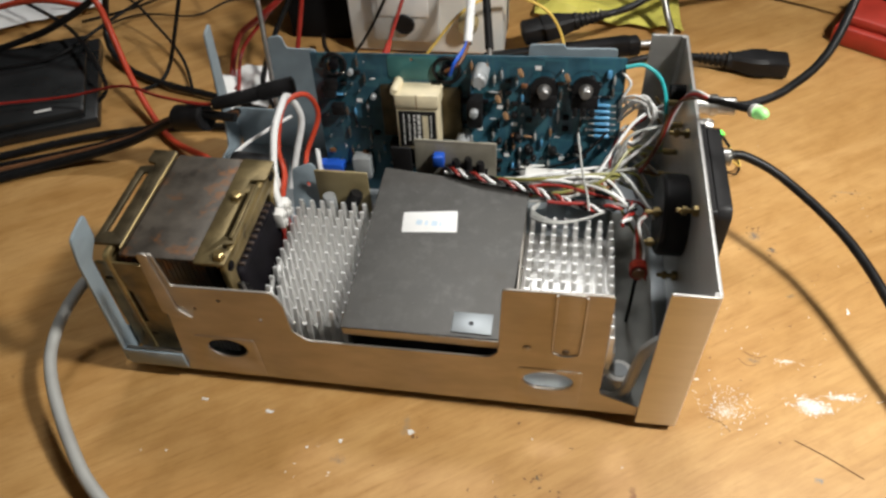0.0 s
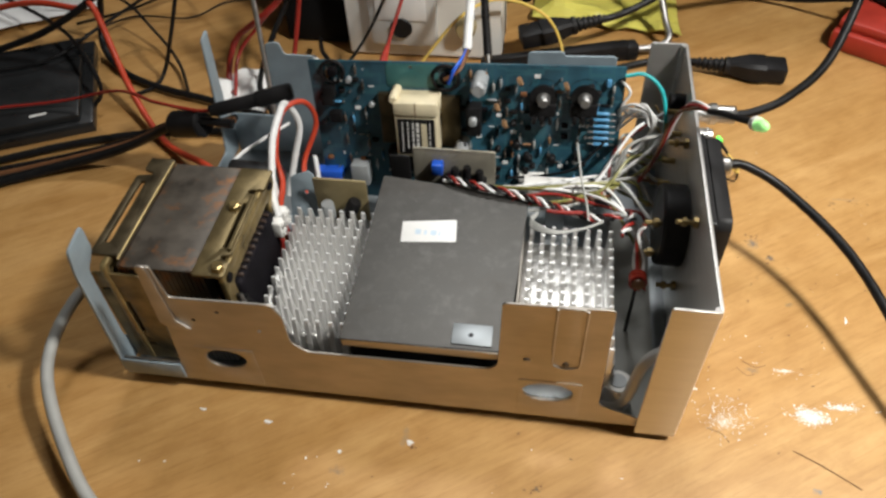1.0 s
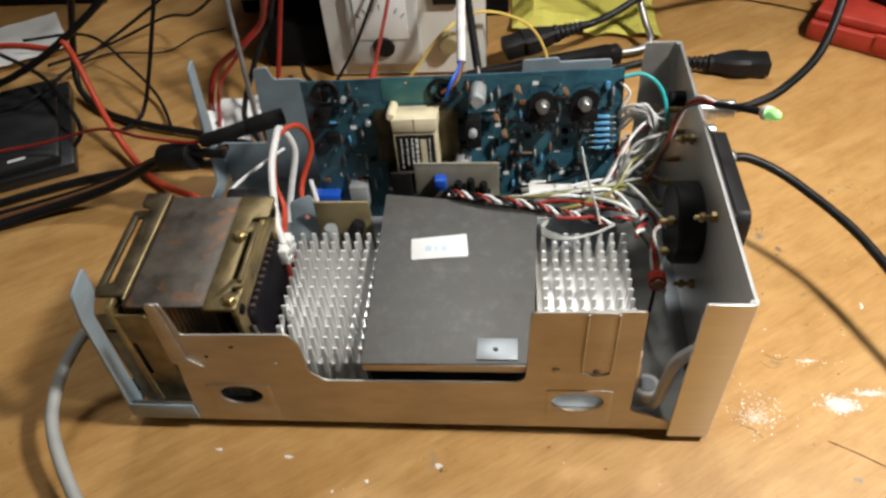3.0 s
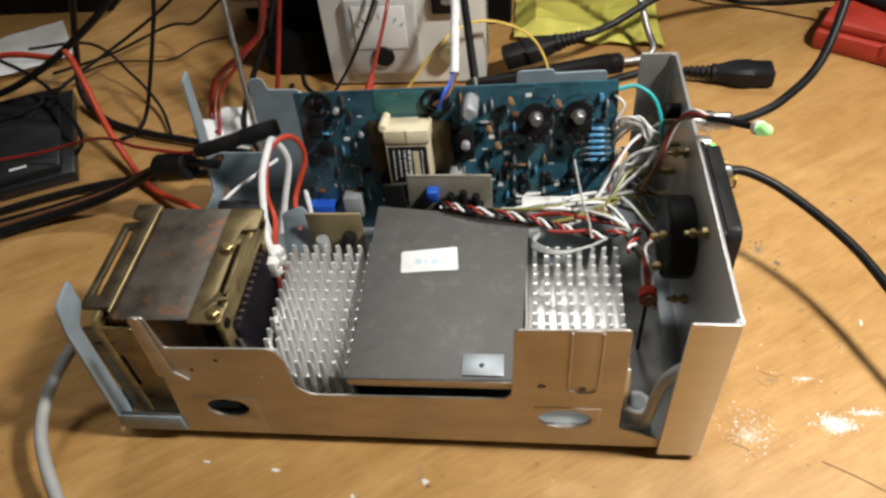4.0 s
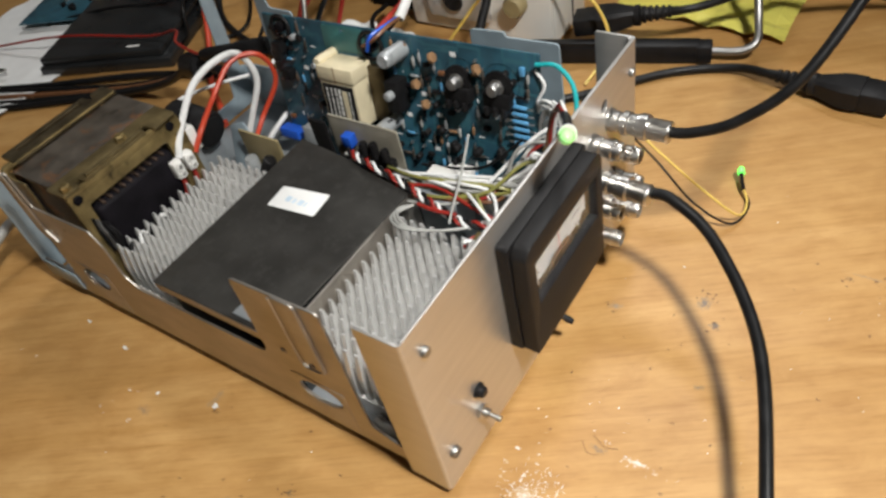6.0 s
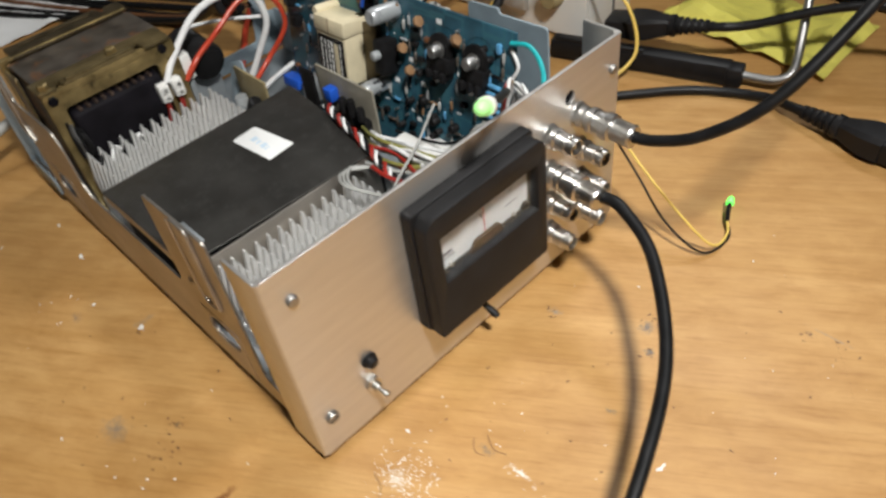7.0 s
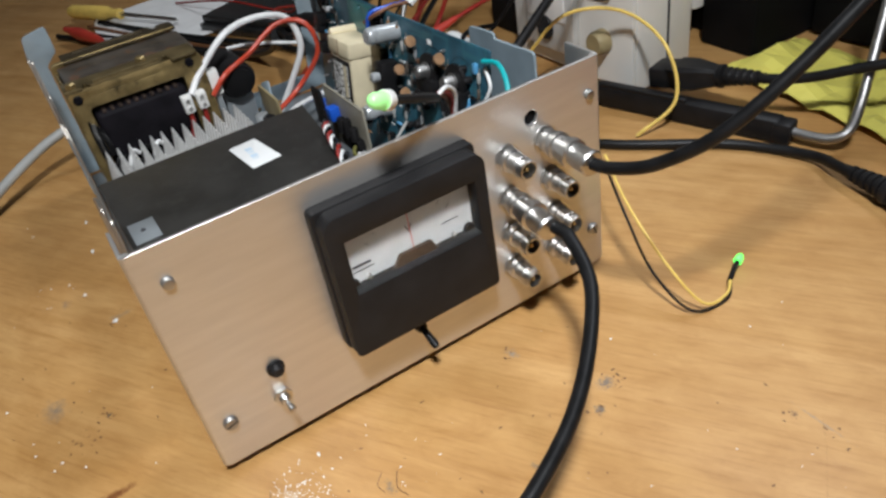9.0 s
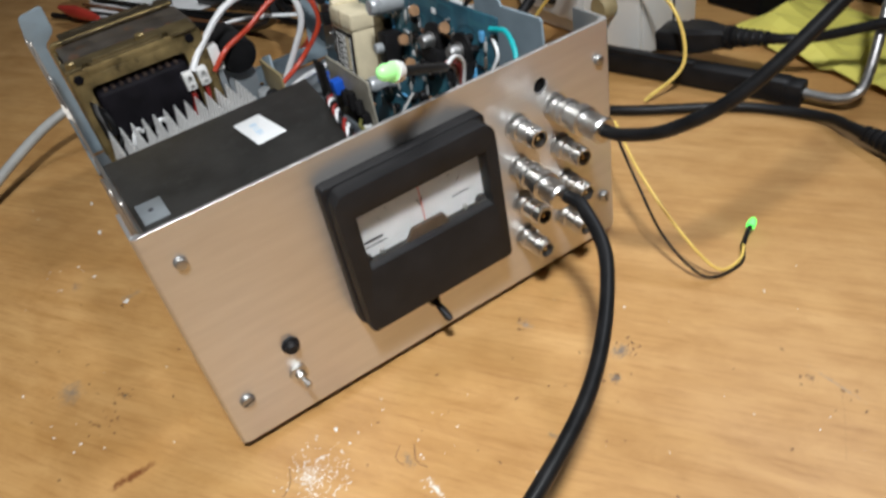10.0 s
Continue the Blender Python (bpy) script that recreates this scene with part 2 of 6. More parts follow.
GREYWIRE = material("grey cable sheath", (0.36, 0.36, 0.34), 0.45, 0.0, 0.1, 60, 0.05, 400)
RESBROWN = material("tan component body", (0.26, 0.15, 0.075), 0.45, 0.0, 0.25, 200, 0.03, 500)
SILVERCAN = material("grey capacitor sleeve", (0.42, 0.44, 0.45), 0.3, 0.3, 0.1, 100, 0.03, 500)
DARKMARK = material("dark print and recess shade", (0.03, 0.03, 0.035), 0.6, 0.0, 0.2, 90, 0, 500)
BLUEINK = material("faint blue pen ink", (0.56, 0.68, 0.79), 0.7, 0.0, 0.1, 90, 0, 500)
SOLDER = material("dull solder", (0.55, 0.54, 0.52), 0.35, 1.0, 0.1, 200, 0.05, 500)
SPECK = material("dried white paint", (0.78, 0.76, 0.72), 0.6, 0.0, 0.1, 200, 0.3, 500)
STAIN = material("dark scorch stain", (0.17, 0.085, 0.035), 0.5, 0.0, 0.4, 160, 0.1, 500)
WALLPAINT = material("cream wall paint", (0.38, 0.35, 0.31), 0.8, 0.0, 0.06, 2, 0.05, 60)
DARKCASE = material("matt black equipment case", (0.006, 0.006, 0.0065), 0.7, 0.0, 0.3, 30, 0.1, 400, gloss=0.1)
DIALPAPER = material("greyish dial paper", (0.47, 0.475, 0.475), 0.6, 0.0, 0.07, 120, 0.03, 500)
PIVOT = material("dark brown lacquer", (0.035, 0.022, 0.015), 0.35, 0.0, 0.3, 120, 0.05, 500)
WINDTAB = material("dark shellacked winding tab", (0.045, 0.028, 0.020), 0.5, 0.0, 0.5, 150, 0.2, 400)


def add_rust(m, tone, scale, lo, hi):
    """Matt blotches of another colour over a surface."""
    nt = m.node_tree
    b = nt.nodes["Principled BSDF"]
    src = b.inputs["Base Color"].links[0].from_socket
    co = nt.nodes.new("ShaderNodeTexCoord")
    n = nt.nodes.new("ShaderNodeTexNoise")
    n.inputs["Scale"].default_value, n.inputs["Detail"].default_value, n.inputs["Roughness"].default_value = scale, 8, 0.65
    nt.links.new(co.outputs["Object"], n.inputs["Vector"])
    r = nt.nodes.new("ShaderNodeMapRange")
    r.inputs["From Min"].default_value, r.inputs["From Max"].default_value = lo, hi
    nt.links.new(n.outputs["Fac"], r.inputs["Value"])
    mx = nt.nodes.new("ShaderNodeMix")
    mx.data_type = "RGBA"
    nt.links.new(r.outputs["Result"], mx.inputs["Factor"])
    nt.links.new(src, mx.inputs["A"])
    mx.inputs["B"].default_value = tone
    nt.links.new(mx.outputs["Result"], b.inputs["Base Color"])


add_rust(CORE, (0.24, 0.105, 0.040, 1), 55.0, 0.55, 0.68)
add_rust(CORE, (0.03, 0.025, 0.02, 1), 33.0, 0.60, 0.72)
add_rust(DARKPLATE, (0.20, 0.085, 0.03, 1), 60.0, 0.60, 0.72)
add_rust(BRASS, (0.05, 0.035, 0.02, 1), 80.0, 0.56, 0.70)
add_rust(STEEL, (0.20, 0.195, 0.185, 1), 330.0, 0.66, 0.76)
add_rust(STEEL, (0.100, 0.097, 0.090, 1), 120.0, 0.50, 0.76)
add_rust(STEEL, (0.060, 0.053, 0.046, 1), 24.0, 0.54, 0.72)
GLASS = clear_material("meter glass", (0.95, 0.96, 0.95), 0.03, 1.0)
SMOKE = material("smoked plastic lid", (0.017, 0.018, 0.019), 0.30, 0.0, 0.3, 25, 0.08, 200)
LEDGLOW = glow_material("lit green lamp", (0.16, 0.95, 0.12), 1.6)
LEDGLOW2 = glow_material("pale lit green lamp", (0.40, 0.90, 0.30), 0.28)


# ---- builders ----
def finish(bm, name, smooth=True):
    me = bpy.data.meshes.new(name)
    bmesh.ops.recalc_face_normals(bm, faces=bm.faces)
    bm.to_mesh(me)
    bm.free()
    if smooth:
        for p in me.polygons:
            p.use_smooth = True
        me.set_sharp_from_angle(angle=radians(35))
    return me


def part(name, shape, mat, parent=None, label="", smooth=True):
    me = finish(shape, name, smooth) if isinstance(shape, bmesh.types.BMesh) else shape
    me.materials.clear()
    me.materials.append(mat)
    ob = new(name, me)
    if parent is not None:
        ob.parent = parent
        ob.matrix_parent_inverse = parent_base(parent).inverted()
    if label:
        ob["label"] = label
    return ob


def parent_base(ob):
    return Matrix.Translation(ob.location) if ob.type == "EMPTY" else Matrix()


def thing(name, place, label, category, group="", kind=""):
    ob = new(name)
    ob.empty_display_size = 0.01
    ob.location = place
    return tagged(ob, label, category, group, kind)


def solid(name, shape, mat, label, category, group="", kind=""):
    return tagged(part(name, shape, mat), label, category, group, kind)


def box(x0, x1, y0, y1, z0, z1, bevel=0.0, bm=None, seg=2, m=None):
    bm = bm or bmesh.new()
    tmp = bmesh.new()
    bmesh.ops.create_cube(tmp, size=1.0)
    for v in tmp.verts:
        v.co = Vector(((x0 + x1) / 2 + v.co.x * (x1 - x0), (y0 + y1) / 2 + v.co.y * (y1 - y0), (z0 + z1) / 2 + v.co.z * (z1 - z0)))
    if bevel:
        bmesh.ops.bevel(tmp, geom=list(tmp.edges), offset=bevel, segments=seg, affect="EDGES", profile=0.5)
    if m is not None:
        tmp.transform(m)
    return merge(bm, tmp)


def merge(bm, tmp):
    me = bpy.data.meshes.new("tmp")
    tmp.to_mesh(me)
    tmp.free()
    bm.from_mesh(me)
    bpy.data.meshes.remove(me)
    return bm


def turned(p0, p1, profile, seg=20, bm=None):
    """A turned body from p0 to p1; profile: pairs of (part of the length, radius)."""
    bm = bm or bmesh.new()
    p0, p1 = Vector(p0), Vector(p1)
    axis = p1 - p0
    q = axis.to_track_quat("Z", "Y")
    rings = []
    for s, r in profile:
        c = p0 + axis * s
        rings.append([bm.verts.new(c + q @ Vector((r * math.cos(a), r * math.sin(a), 0))) for a in [2 * math.pi * k / seg for k in range(seg)]])
    for a, b in zip(rings, rings[1:]):
        for k in range(seg):
            bm.faces.new((a[k], a[(k + 1) % seg], b[(k + 1) % seg], b[k]))
    bm.faces.new(rings[0][::-1])
    bm.faces.new(rings[-1])
    return bm


def rod(p0, p1, r, seg=16, bm=None, rim=0.12):
    return turned(p0, p1, [(0, r * (1 - rim)), (0.03, r), (0.97, r), (1, r * (1 - rim))], seg, bm)


def spline(points, n=8):
    pts = [Vector(p) for p in points]
    ext = [2 * pts[0] - pts[1], *pts, 2 * pts[-1] - pts[-2]]
    out = []
    for a, b, c, d in zip(ext, ext[1:], ext[2:], ext[3:]):
        for k in range(n):
            u = k / n
            out.append(0.5 * (2 * b + (c - a) * u + (2 * a - 5 * b + 4 * c - d) * u * u + (3 * b - a - 3 * c + d) * u ** 3))
    out.append(pts[-1])
    return out


def tube(points, r, seg=10, n=8, bm=None, line=None):
    """A round cable along a smooth line through the points."""
    bm = bm or bmesh.new()
    line = line or spline(points, n)
    up, rings = None, []
    for k, p in enumerate(line):
        d = (line[min(k + 1, len(line) - 1)] - line[max(k - 1, 0)]).normalized()
        side = d.orthogonal().normalized() if up is None else (up - d * up.dot(d)).normalized()
        up = side
        other = d.cross(side)
        rings.append([bm.verts.new(p + r * (math.cos(a) * side + math.sin(a) * other)) for a in [2 * math.pi * j / seg for j in range(seg)]])
    for a, b in zip(rings, rings[1:]):
        for k in range(seg):
            bm.faces.new((a[k], a[(k + 1) % seg], b[(k + 1) % seg], b[k]))
    bm.faces.new(rings[0][::-1])
    bm.faces.new(rings[-1])
    return bm


def circle(cx, cy, r, n=28, squash=1.0):
    return [(cx + r * math.cos(2 * math.pi * k / n), cy + squash * r * math.sin(2 * math.pi * k / n)) for k in range(n)]


def plate(outline, holes, thick, m, bevel=0.0003):
    """A flat sheet with holes, its outline in the plane that m lays into the world; thickness along m's z."""
    cu = bpy.data.curves.new("sheet", "CURVE")
    cu.dimensions, cu.fill_mode, cu.extrude, cu.bevel_depth, cu.bevel_resolution = "2D", "BOTH", thick / 2 - bevel, bevel, 1
    for loop in (outline, *holes):
        sp = cu.splines.new("POLY")
        sp.points.add(len(loop) - 1)
        for p, (x, y) in zip(sp.points, loop):
            p.co = (x, y, 0, 1)
        sp.use_cyclic_u = True
    ob = new("sheet", cu)
    bpy.context.view_layer.update()
    me = bpy.data.meshes.new_from_object(ob.evaluated_get(bpy.context.evaluated_depsgraph_get()))
    bpy.data.objects.remove(ob)
    bpy.data.curves.remove(cu)
    bm = bmesh.new()
    bm.from_mesh(me)
    bpy.data.meshes.remove(me)
    bm.transform(m)
    bmesh.ops.remove_doubles(bm, verts=bm.verts, dist=1e-6)
    return bm


def upright_x(x):
    """Sheet plane y, z at x."""
    return Matrix(((0, 0, 1, x), (1, 0, 0, 0), (0, 1, 0, 0), (0, 0, 0, 1)))


def upright_y(y):
    """Sheet plane x, z at y."""
    return Matrix(((1, 0, 0, 0), (0, 0, -1, y), (0, 1, 0, 0), (0, 0, 0, 1)))


def flat(z):
    return Matrix.Translation((0, 0, z))


def rounded(points, r, n=4):
    """The corners of an outline rounded by r."""
    out, count = [], len(points)
    for k in range(count):
        a, b, c = Vector(points[k - 1]), Vector(points[k]), Vector(points[(k + 1) % count])
        u, w = (a - b), (c - b)
        s = min(r, u.length * 0.45, w.length * 0.45)
        p, q = b + u.normalized() * s, b + w.normalized() * s
        for j in range(n + 1):
            f = j / n
            out.append(tuple((1 - f) ** 2 * p + 2 * f * (1 - f) * b + f * f * q))
    return out


def rect(x0, x1, y0, y1):
    return [(x0, y0), (x1, y0), (x1, y1), (x0, y1)]


# ---- room and bench ----
solid("bench_top", box(-1.3, 1.1, -0.75, 0.95, -0.03, 0.0, 0.002), WOOD, "worn honey-coloured wooden workbench top with paint specks", "workbench", kind="structure")
# Unseen room shell, added so the metal has something to reflect.
solid("floor", box(-3, 3, -3, 3, -0.95, -0.9), WALLPAINT, "unseen plain floor, added to close the room", "floor", kind="structure")
solid("wall_north", box(-3, 3, 2.6, 2.7, -0.9, 2.6), WALLPAINT, "unseen cream wall behind the bench, added for metal reflections", "wall", kind="structure")
solid("wall_south", box(-3, 3, -2.9, -2.8, -0.9, 2.6), WALLPAINT, "unseen cream wall, added for metal reflections", "wall", kind="structure")
solid("wall_west", box(-3.1, -3, -2.8, 2.6, -0.9, 2.6), WALLPAINT, "unseen cream wall, added for metal reflections", "wall", kind="structure")
solid("wall_east", box(3, 3.1, -2.8, 2.6, -0.9, 2.6), WALLPAINT, "unseen cream wall, added for metal reflections", "wall", kind="structure")
solid("ceiling", box(-3, 3, -2.8, 2.6, 2.6, 2.7), WALLPAINT, "unseen ceiling, added for metal reflections", "ceiling", kind="structure")
for k, (x, y) in enumerate([(-1.2, -0.65), (1.0, -0.65), (-1.2, 0.85), (1.0, 0.85)]):
    solid("bench_leg", box(x - 0.03, x + 0.03, y - 0.03, y + 0.03, -0.9, -0.03, 0.003), WOOD, "square wooden workbench leg", "leg", "bench legs", "structure")

# ---- chassis ----
chassis = thing("instrument_chassis", (-0.18, 0.12, 0.0), "opened aluminium instrument chassis with no lid on the wooden bench", "instrument chassis")
WALL = [(-0.362, 0.009), (-0.362, 0.028), (-0.3205, 0.0285), (-0.3165, 0.075), (-0.3145, 0.126), (-0.3095, 0.1265), (-0.3065, 0.099), (-0.2445, 0.1005),
        (-0.2397, 0.090), (-0.2390, 0.064), (-0.2300, 0.0555), (-0.1170, 0.0572), (-0.1122, 0.0625), (-0.1115, 0.086), (-0.1105, 0.1222), (-0.0515, 0.1240),
        (-0.0500, 0.0290), (-0.0250, 0.0180), (-0.0030, 0.0170), (-0.0030, 0.009)]
HOLES = [circle(-0.2865, 0.039, 0.0135, 28, 0.72), circle(-0.0815, 0.0385, 0.0155, 28, 0.62), circle(-0.2568, 0.0735, 0.0016, 10), circle(-0.0956, 0.0708, 0.0016, 10),
         circle(-0.0727, 0.0721, 0.0014, 10), circle(-0.2795, 0.089, 0.0017, 10), circle(-0.297, 0.079, 0.0015, 10)]
part("side_wall", plate(rounded(WALL, 0.003), HOLES, 0.0015, upright_y(0.0033)), ALU, chassis, "dull aluminium side wall with cut-outs", False)
part("rib", plate(rounded(rect(-0.0815, -0.0650, 0.068, 0.1242), 0.004), [circle(-0.0727, 0.0721, 0.0014, 10)], 0.0012, upright_y(0.0018)), ALU, chassis)
part("rib", plate(rounded([(-0.3185, 0.075), (-0.3165, 0.128), (-0.3110, 0.128), (-0.3085, 0.079), (-0.300, 0.070), (-0.312, 0.070)], 0.002), [], 0.0016, upright_y(0.0016)), ALU, chassis)
for x0, x1, z0, z1, hole in ((-0.3065, -0.2665, 0.0115, 0.0505, (-0.2865, 0.039, 0.0137, 0.72)), (-0.1000, -0.0615, 0.0115, 0.0505, (-0.0815, 0.0385, 0.0157, 0.62))):
    part("flap", plate(rounded(rect(x0, x1, z0, z1), 0.0015), [circle(hole[0], hole[1], hole[2], 28, hole[3])], 0.0005, upright_y(0.0024), 0.0001), ALU, chassis)
part("rib_edge", tube([(-0.0812, 0.0010, 0.1235), (-0.0812, 0.0010, 0.0760), (-0.0790, 0.0010, 0.0700), (-0.0733, 0.0010, 0.0682), (-0.0676, 0.0010, 0.0700), (-0.0654, 0.0010, 0.0760), (-0.0654, 0.0010, 0.1235)], 0.0007, 8, 6), ALU, chassis)
part("rivet", turned((-0.0956, 0.0026, 0.0708), (-0.0956, 0.0012, 0.0708), [(0, 0.0024), (0.6, 0.0022), (1, 0.0012)], 14), ALU, chassis)
part("rivet", turned((-0.0733, 0.0013, 0.0721), (-0.0733, 0.0004, 0.0721), [(0, 0.0022), (0.6, 0.0020), (1, 0.0010)], 14), CORE, chassis)
FARWALL = [(-0.362, 0.009), (-0.362, 0.05), (-0.320, 0.05), (-0.3155, 0.120), (-0.3045, 0.122), (-0.302, 0.111), (-0.2785, 0.111), (-0.276, 0.062), (-0.1250, 0.058), (-0.1135, 0.070),
           (-0.1120, 0.1235), (-0.0865, 0.1250), (-0.0855, 0.1215), (-0.0480, 0.1230), (-0.0465, 0.0290), (-0.0030, 0.0170), (-0.0030, 0.009)]
part("side_wall", plate(rounded(FARWALL, 0.003), [], 0.0015, upright_y(0.2362)), GREYPAINT, chassis, "blue-grey far side wall with raised tabs", False)
part("base_plate", plate(rounded(rect(-0.361, -0.0022, 0.005, 0.2345), 0.0005), [circle(-0.25, 0.19, 0.004), circle(-0.02, 0.08, 0.004)], 0.002, flat(0.010)), ZINC, chassis, "grey zinc base plate")
PANELHOLES = [circle(0.1959, 0.1163, 0.0042)]
part("front_panel", plate(rounded(rect(0.0016, 0.2379, 0.006, 0.1342), 0.001), PANELHOLES, 0.002, upright_x(-0.001)), PANEL, chassis, "satin aluminium front panel", False)
for y in (0.0, 0.2395):
    part("panel_flange", plate(rounded(rect(-0.0250, -0.0022, 0.0066, 0.1340), 0.0012), [], 0.0016, upright_y(y)), PANEL, chassis)
    yb = y + (0.0014 if y < 0.1 else -0.0014)
    part("panel_bend", rod((-0.0022, yb, 0.0066), (-0.0022, yb, 0.1341), 0.0022, 20, rim=0.02), PANEL, chassis)
# rear frame: two posts and a low sill
REAR = [(0.001, 0.0125), (0.236, 0.0125), (0.236, 0.05), (0.229, 0.052), (0.2275, 0.142), (0.2165, 0.139), (0.214, 0.05), (0.212, 0.028), (0.022, 0.028),
        (0.0125, 0.040), (0.0115, 0.112), (0.0215, 0.121), (0.0215, 0.1415), (0.0040, 0.138), (0.001, 0.118)]
LEANIN = Matrix(((1, 0, 0.06, -0.0012), (0, 1, 0, 0), (0, 0, 0.95, 0.0006), (0, 0, 0, 1)))
part("rear_frame", plate(rounded(REAR, 0.003), [], 0.0018, LEANIN @ upright_x(-0.3635)), GREYPAINT, chassis, "blue-grey painted rear frame with two posts")
part("rear_flange", box(-0.3625, -0.321, 0.0005, 0.0022, 0.0125, 0.0275, 0.0005), GREYPAINT, chassis)
for x in (-0.345, -0.02):
    for y in (0.02, 0.215):
        part("foot", turned((x, y, 0.0), (x, y, 0.0092), [(0, 0.007), (0.15, 0.008), (1, 0.0085)], 18), BLACK, chassis, "black rubber foot")

# front panel screws
def panel_screw(y, z, slot, r):
    s = thing("panel_screw", (0, y, z), "slotted cheese-head screw in the front panel", "screw", "front panel screws")
    head = part("head", turned((0.0002, y, z), (0.0026, y, z), [(0, r), (0.6, r * 0.97), (0.9, r * 0.84), (1, r * 0.6)], 18), DULLSTEEL, s)
    if slot is None:
        return
    # Dark bar in place of a cut slot, for its shade.
    part("slot", box(0.0024, 0.00285, -0.0028, 0.0028, -0.0004, 0.0004, m=Matrix.Translation((0, y, z)) @ Matrix.Rotation(radians(slot), 4, "X")), DARKMARK, head)


for y, z, slot, r in ((0.0120, 0.1165, None, 0.0028), (0.0103, 0.0316, 15, 0.0036), (0.2321, 0.1154, None, 0.0027), (0.2320, 0.0314, 110, 0.0034)):
    panel_screw(y, z, slot, r)

# meter
meter = thing("panel_meter", (0.008, 0.1158, 0.082), "black rectangular moving-coil panel meter, needle at mid scale", "panel meter")
part("case", plate(rounded(rect(0.0738, 0.1570, 0.0435, 0.1212), 0.0025), [], 0.0068, upright_x(0.0036), 0.0006), BLACKMETER, meter)
FACE = rounded([(0.0750, 0.0440), (0.1560, 0.0440), (0.1560, 0.1165), (0.1520, 0.1208), (0.0790, 0.1208), (0.0750, 0.1165)], 0.0022)
WINDOW = rounded(rect(0.0815, 0.1508, 0.0780, 0.1085), 0.0008)
bezel = part("bezel", plate(FACE, [WINDOW], 0.0088, upright_x(0.0118), 0.0008), BLACKMETER, meter)
dial = part("dial", box(0.0076, 0.0080, 0.0800, 0.1525, 0.0765, 0.1100), DIALPAPER, meter, "greyish white dial")
part("pivot_cover", plate(rounded([(0.1030, 0.0770), (0.1285, 0.0770), (0.1250, 0.0845), (0.1080, 0.0845)], 0.0008), [], 0.0020, upright_x(0.0105)), PIVOT, meter, "dark brown pivot cover")
part("needle", rod((0.0098, 0.1160, 0.0800), (0.0098, 0.1158, 0.1040), 0.00022, 6), ORANGE, meter, "thin orange-red needle")
for k in range(9):
    a = radians(-40 + 10 * k)
    y, z = 0.1160 + 0.034 * math.sin(a), 0.071 + 0.034 * math.cos(a)
    part("tick", box(0.0080, 0.0082, -0.00012, 0.00012, -0.0011 if k % 4 else -0.002, 0.0011, m=Matrix.Translation((0, y, z)) @ Matrix.Rotation(-a, 4, "X")), DARKMARK, dial)
part("printed_bar", box(0.0080, 0.0082, 0.0850, 0.0945, 0.0868, 0.0882), DARKMARK, dial)
part("printed_bar", box(0.0080, 0.0082, 0.0850, 0.0960, 0.0845, 0.0850), DARKMARK, dial)
part("printed_bar", box(0.0080, 0.0082, 0.1330, 0.1425, 0.0880, 0.0885), DARKMARK, dial)
cu = bpy.data.curves.new("letter", "FONT")
cu.body, cu.size, cu.extrude, cu.align_x = "V", 0.0062, 0.0001, "CENTER"
tmp = new("letter", cu)
bpy.context.view_layer.update()
me = bpy.data.meshes.new_from_object(tmp.evaluated_get(bpy.context.evaluated_depsgraph_get()))
bpy.data.objects.remove(tmp)
me.transform(upright_x(0.0083) @ Matrix.Translation((0.1160, 0.0925, 0)))
part("letter", me, DARKMARK, dial, "printed letter V")
for y in (0.0920, 0.1385):
    part("dial_screw", turned((0.0080, y, 0.0800), (0.0096, y, 0.0800), [(0, 0.0014), (1, 0.0010)], 10), CHROME, dial)
for y in (0.0835, 0.1475):
    part("stop", turned((0.0080, y, 0.0790), (0.0100, y, 0.0790), [(0, 0.0032), (1, 0.0030)], 14), BLACK, meter)
part("glass", box(0.0128, 0.0136, 0.0812, 0.1511, 0.0777, 0.1088), GLASS, bezel).visible_shadow = False
part("movement_can", turned((-0.0022, 0.112, 0.080), (-0.0185, 0.112, 0.080), [(0, 0.0265), (0.05, 0.027), (0.88, 0.027), (1, 0.0255)], 36), BLACK, meter)
for y, z in ((0.099, 0.066), (0.099, 0.094)):
    part("terminal", rod((-0.0185, y, z), (-0.0290, y, z), 0.0017, 10), BRASS, meter)
    part("nut", turned((-0.0200, y, z), (-0.0235, y, z), [(0, 0.0032), (1, 0.0032)], 6), BRASS, meter)
for y, z in ((0.0795, 0.1160), (0.0860, 0.0495), (0.1515, 0.1160), (0.1515, 0.0495)):
    part("mounting_stud", rod((-0.0021, y, z), (-0.0150, y, z), 0.0015, 12), BRASS, meter, "brass mounting stud")
    part("nut", turned((-0.0024, y, z), (-0.0055, y, z), [(0, 0.0034), (0.8, 0.0034), (1, 0.0029)], 6), BRASS, meter)
    part("nut", turned((-0.0090, y, z), (-0.0118, y, z), [(0, 0.0029), (0.8, 0.0029), (1, 0.0024)], 6), BRASS, meter)

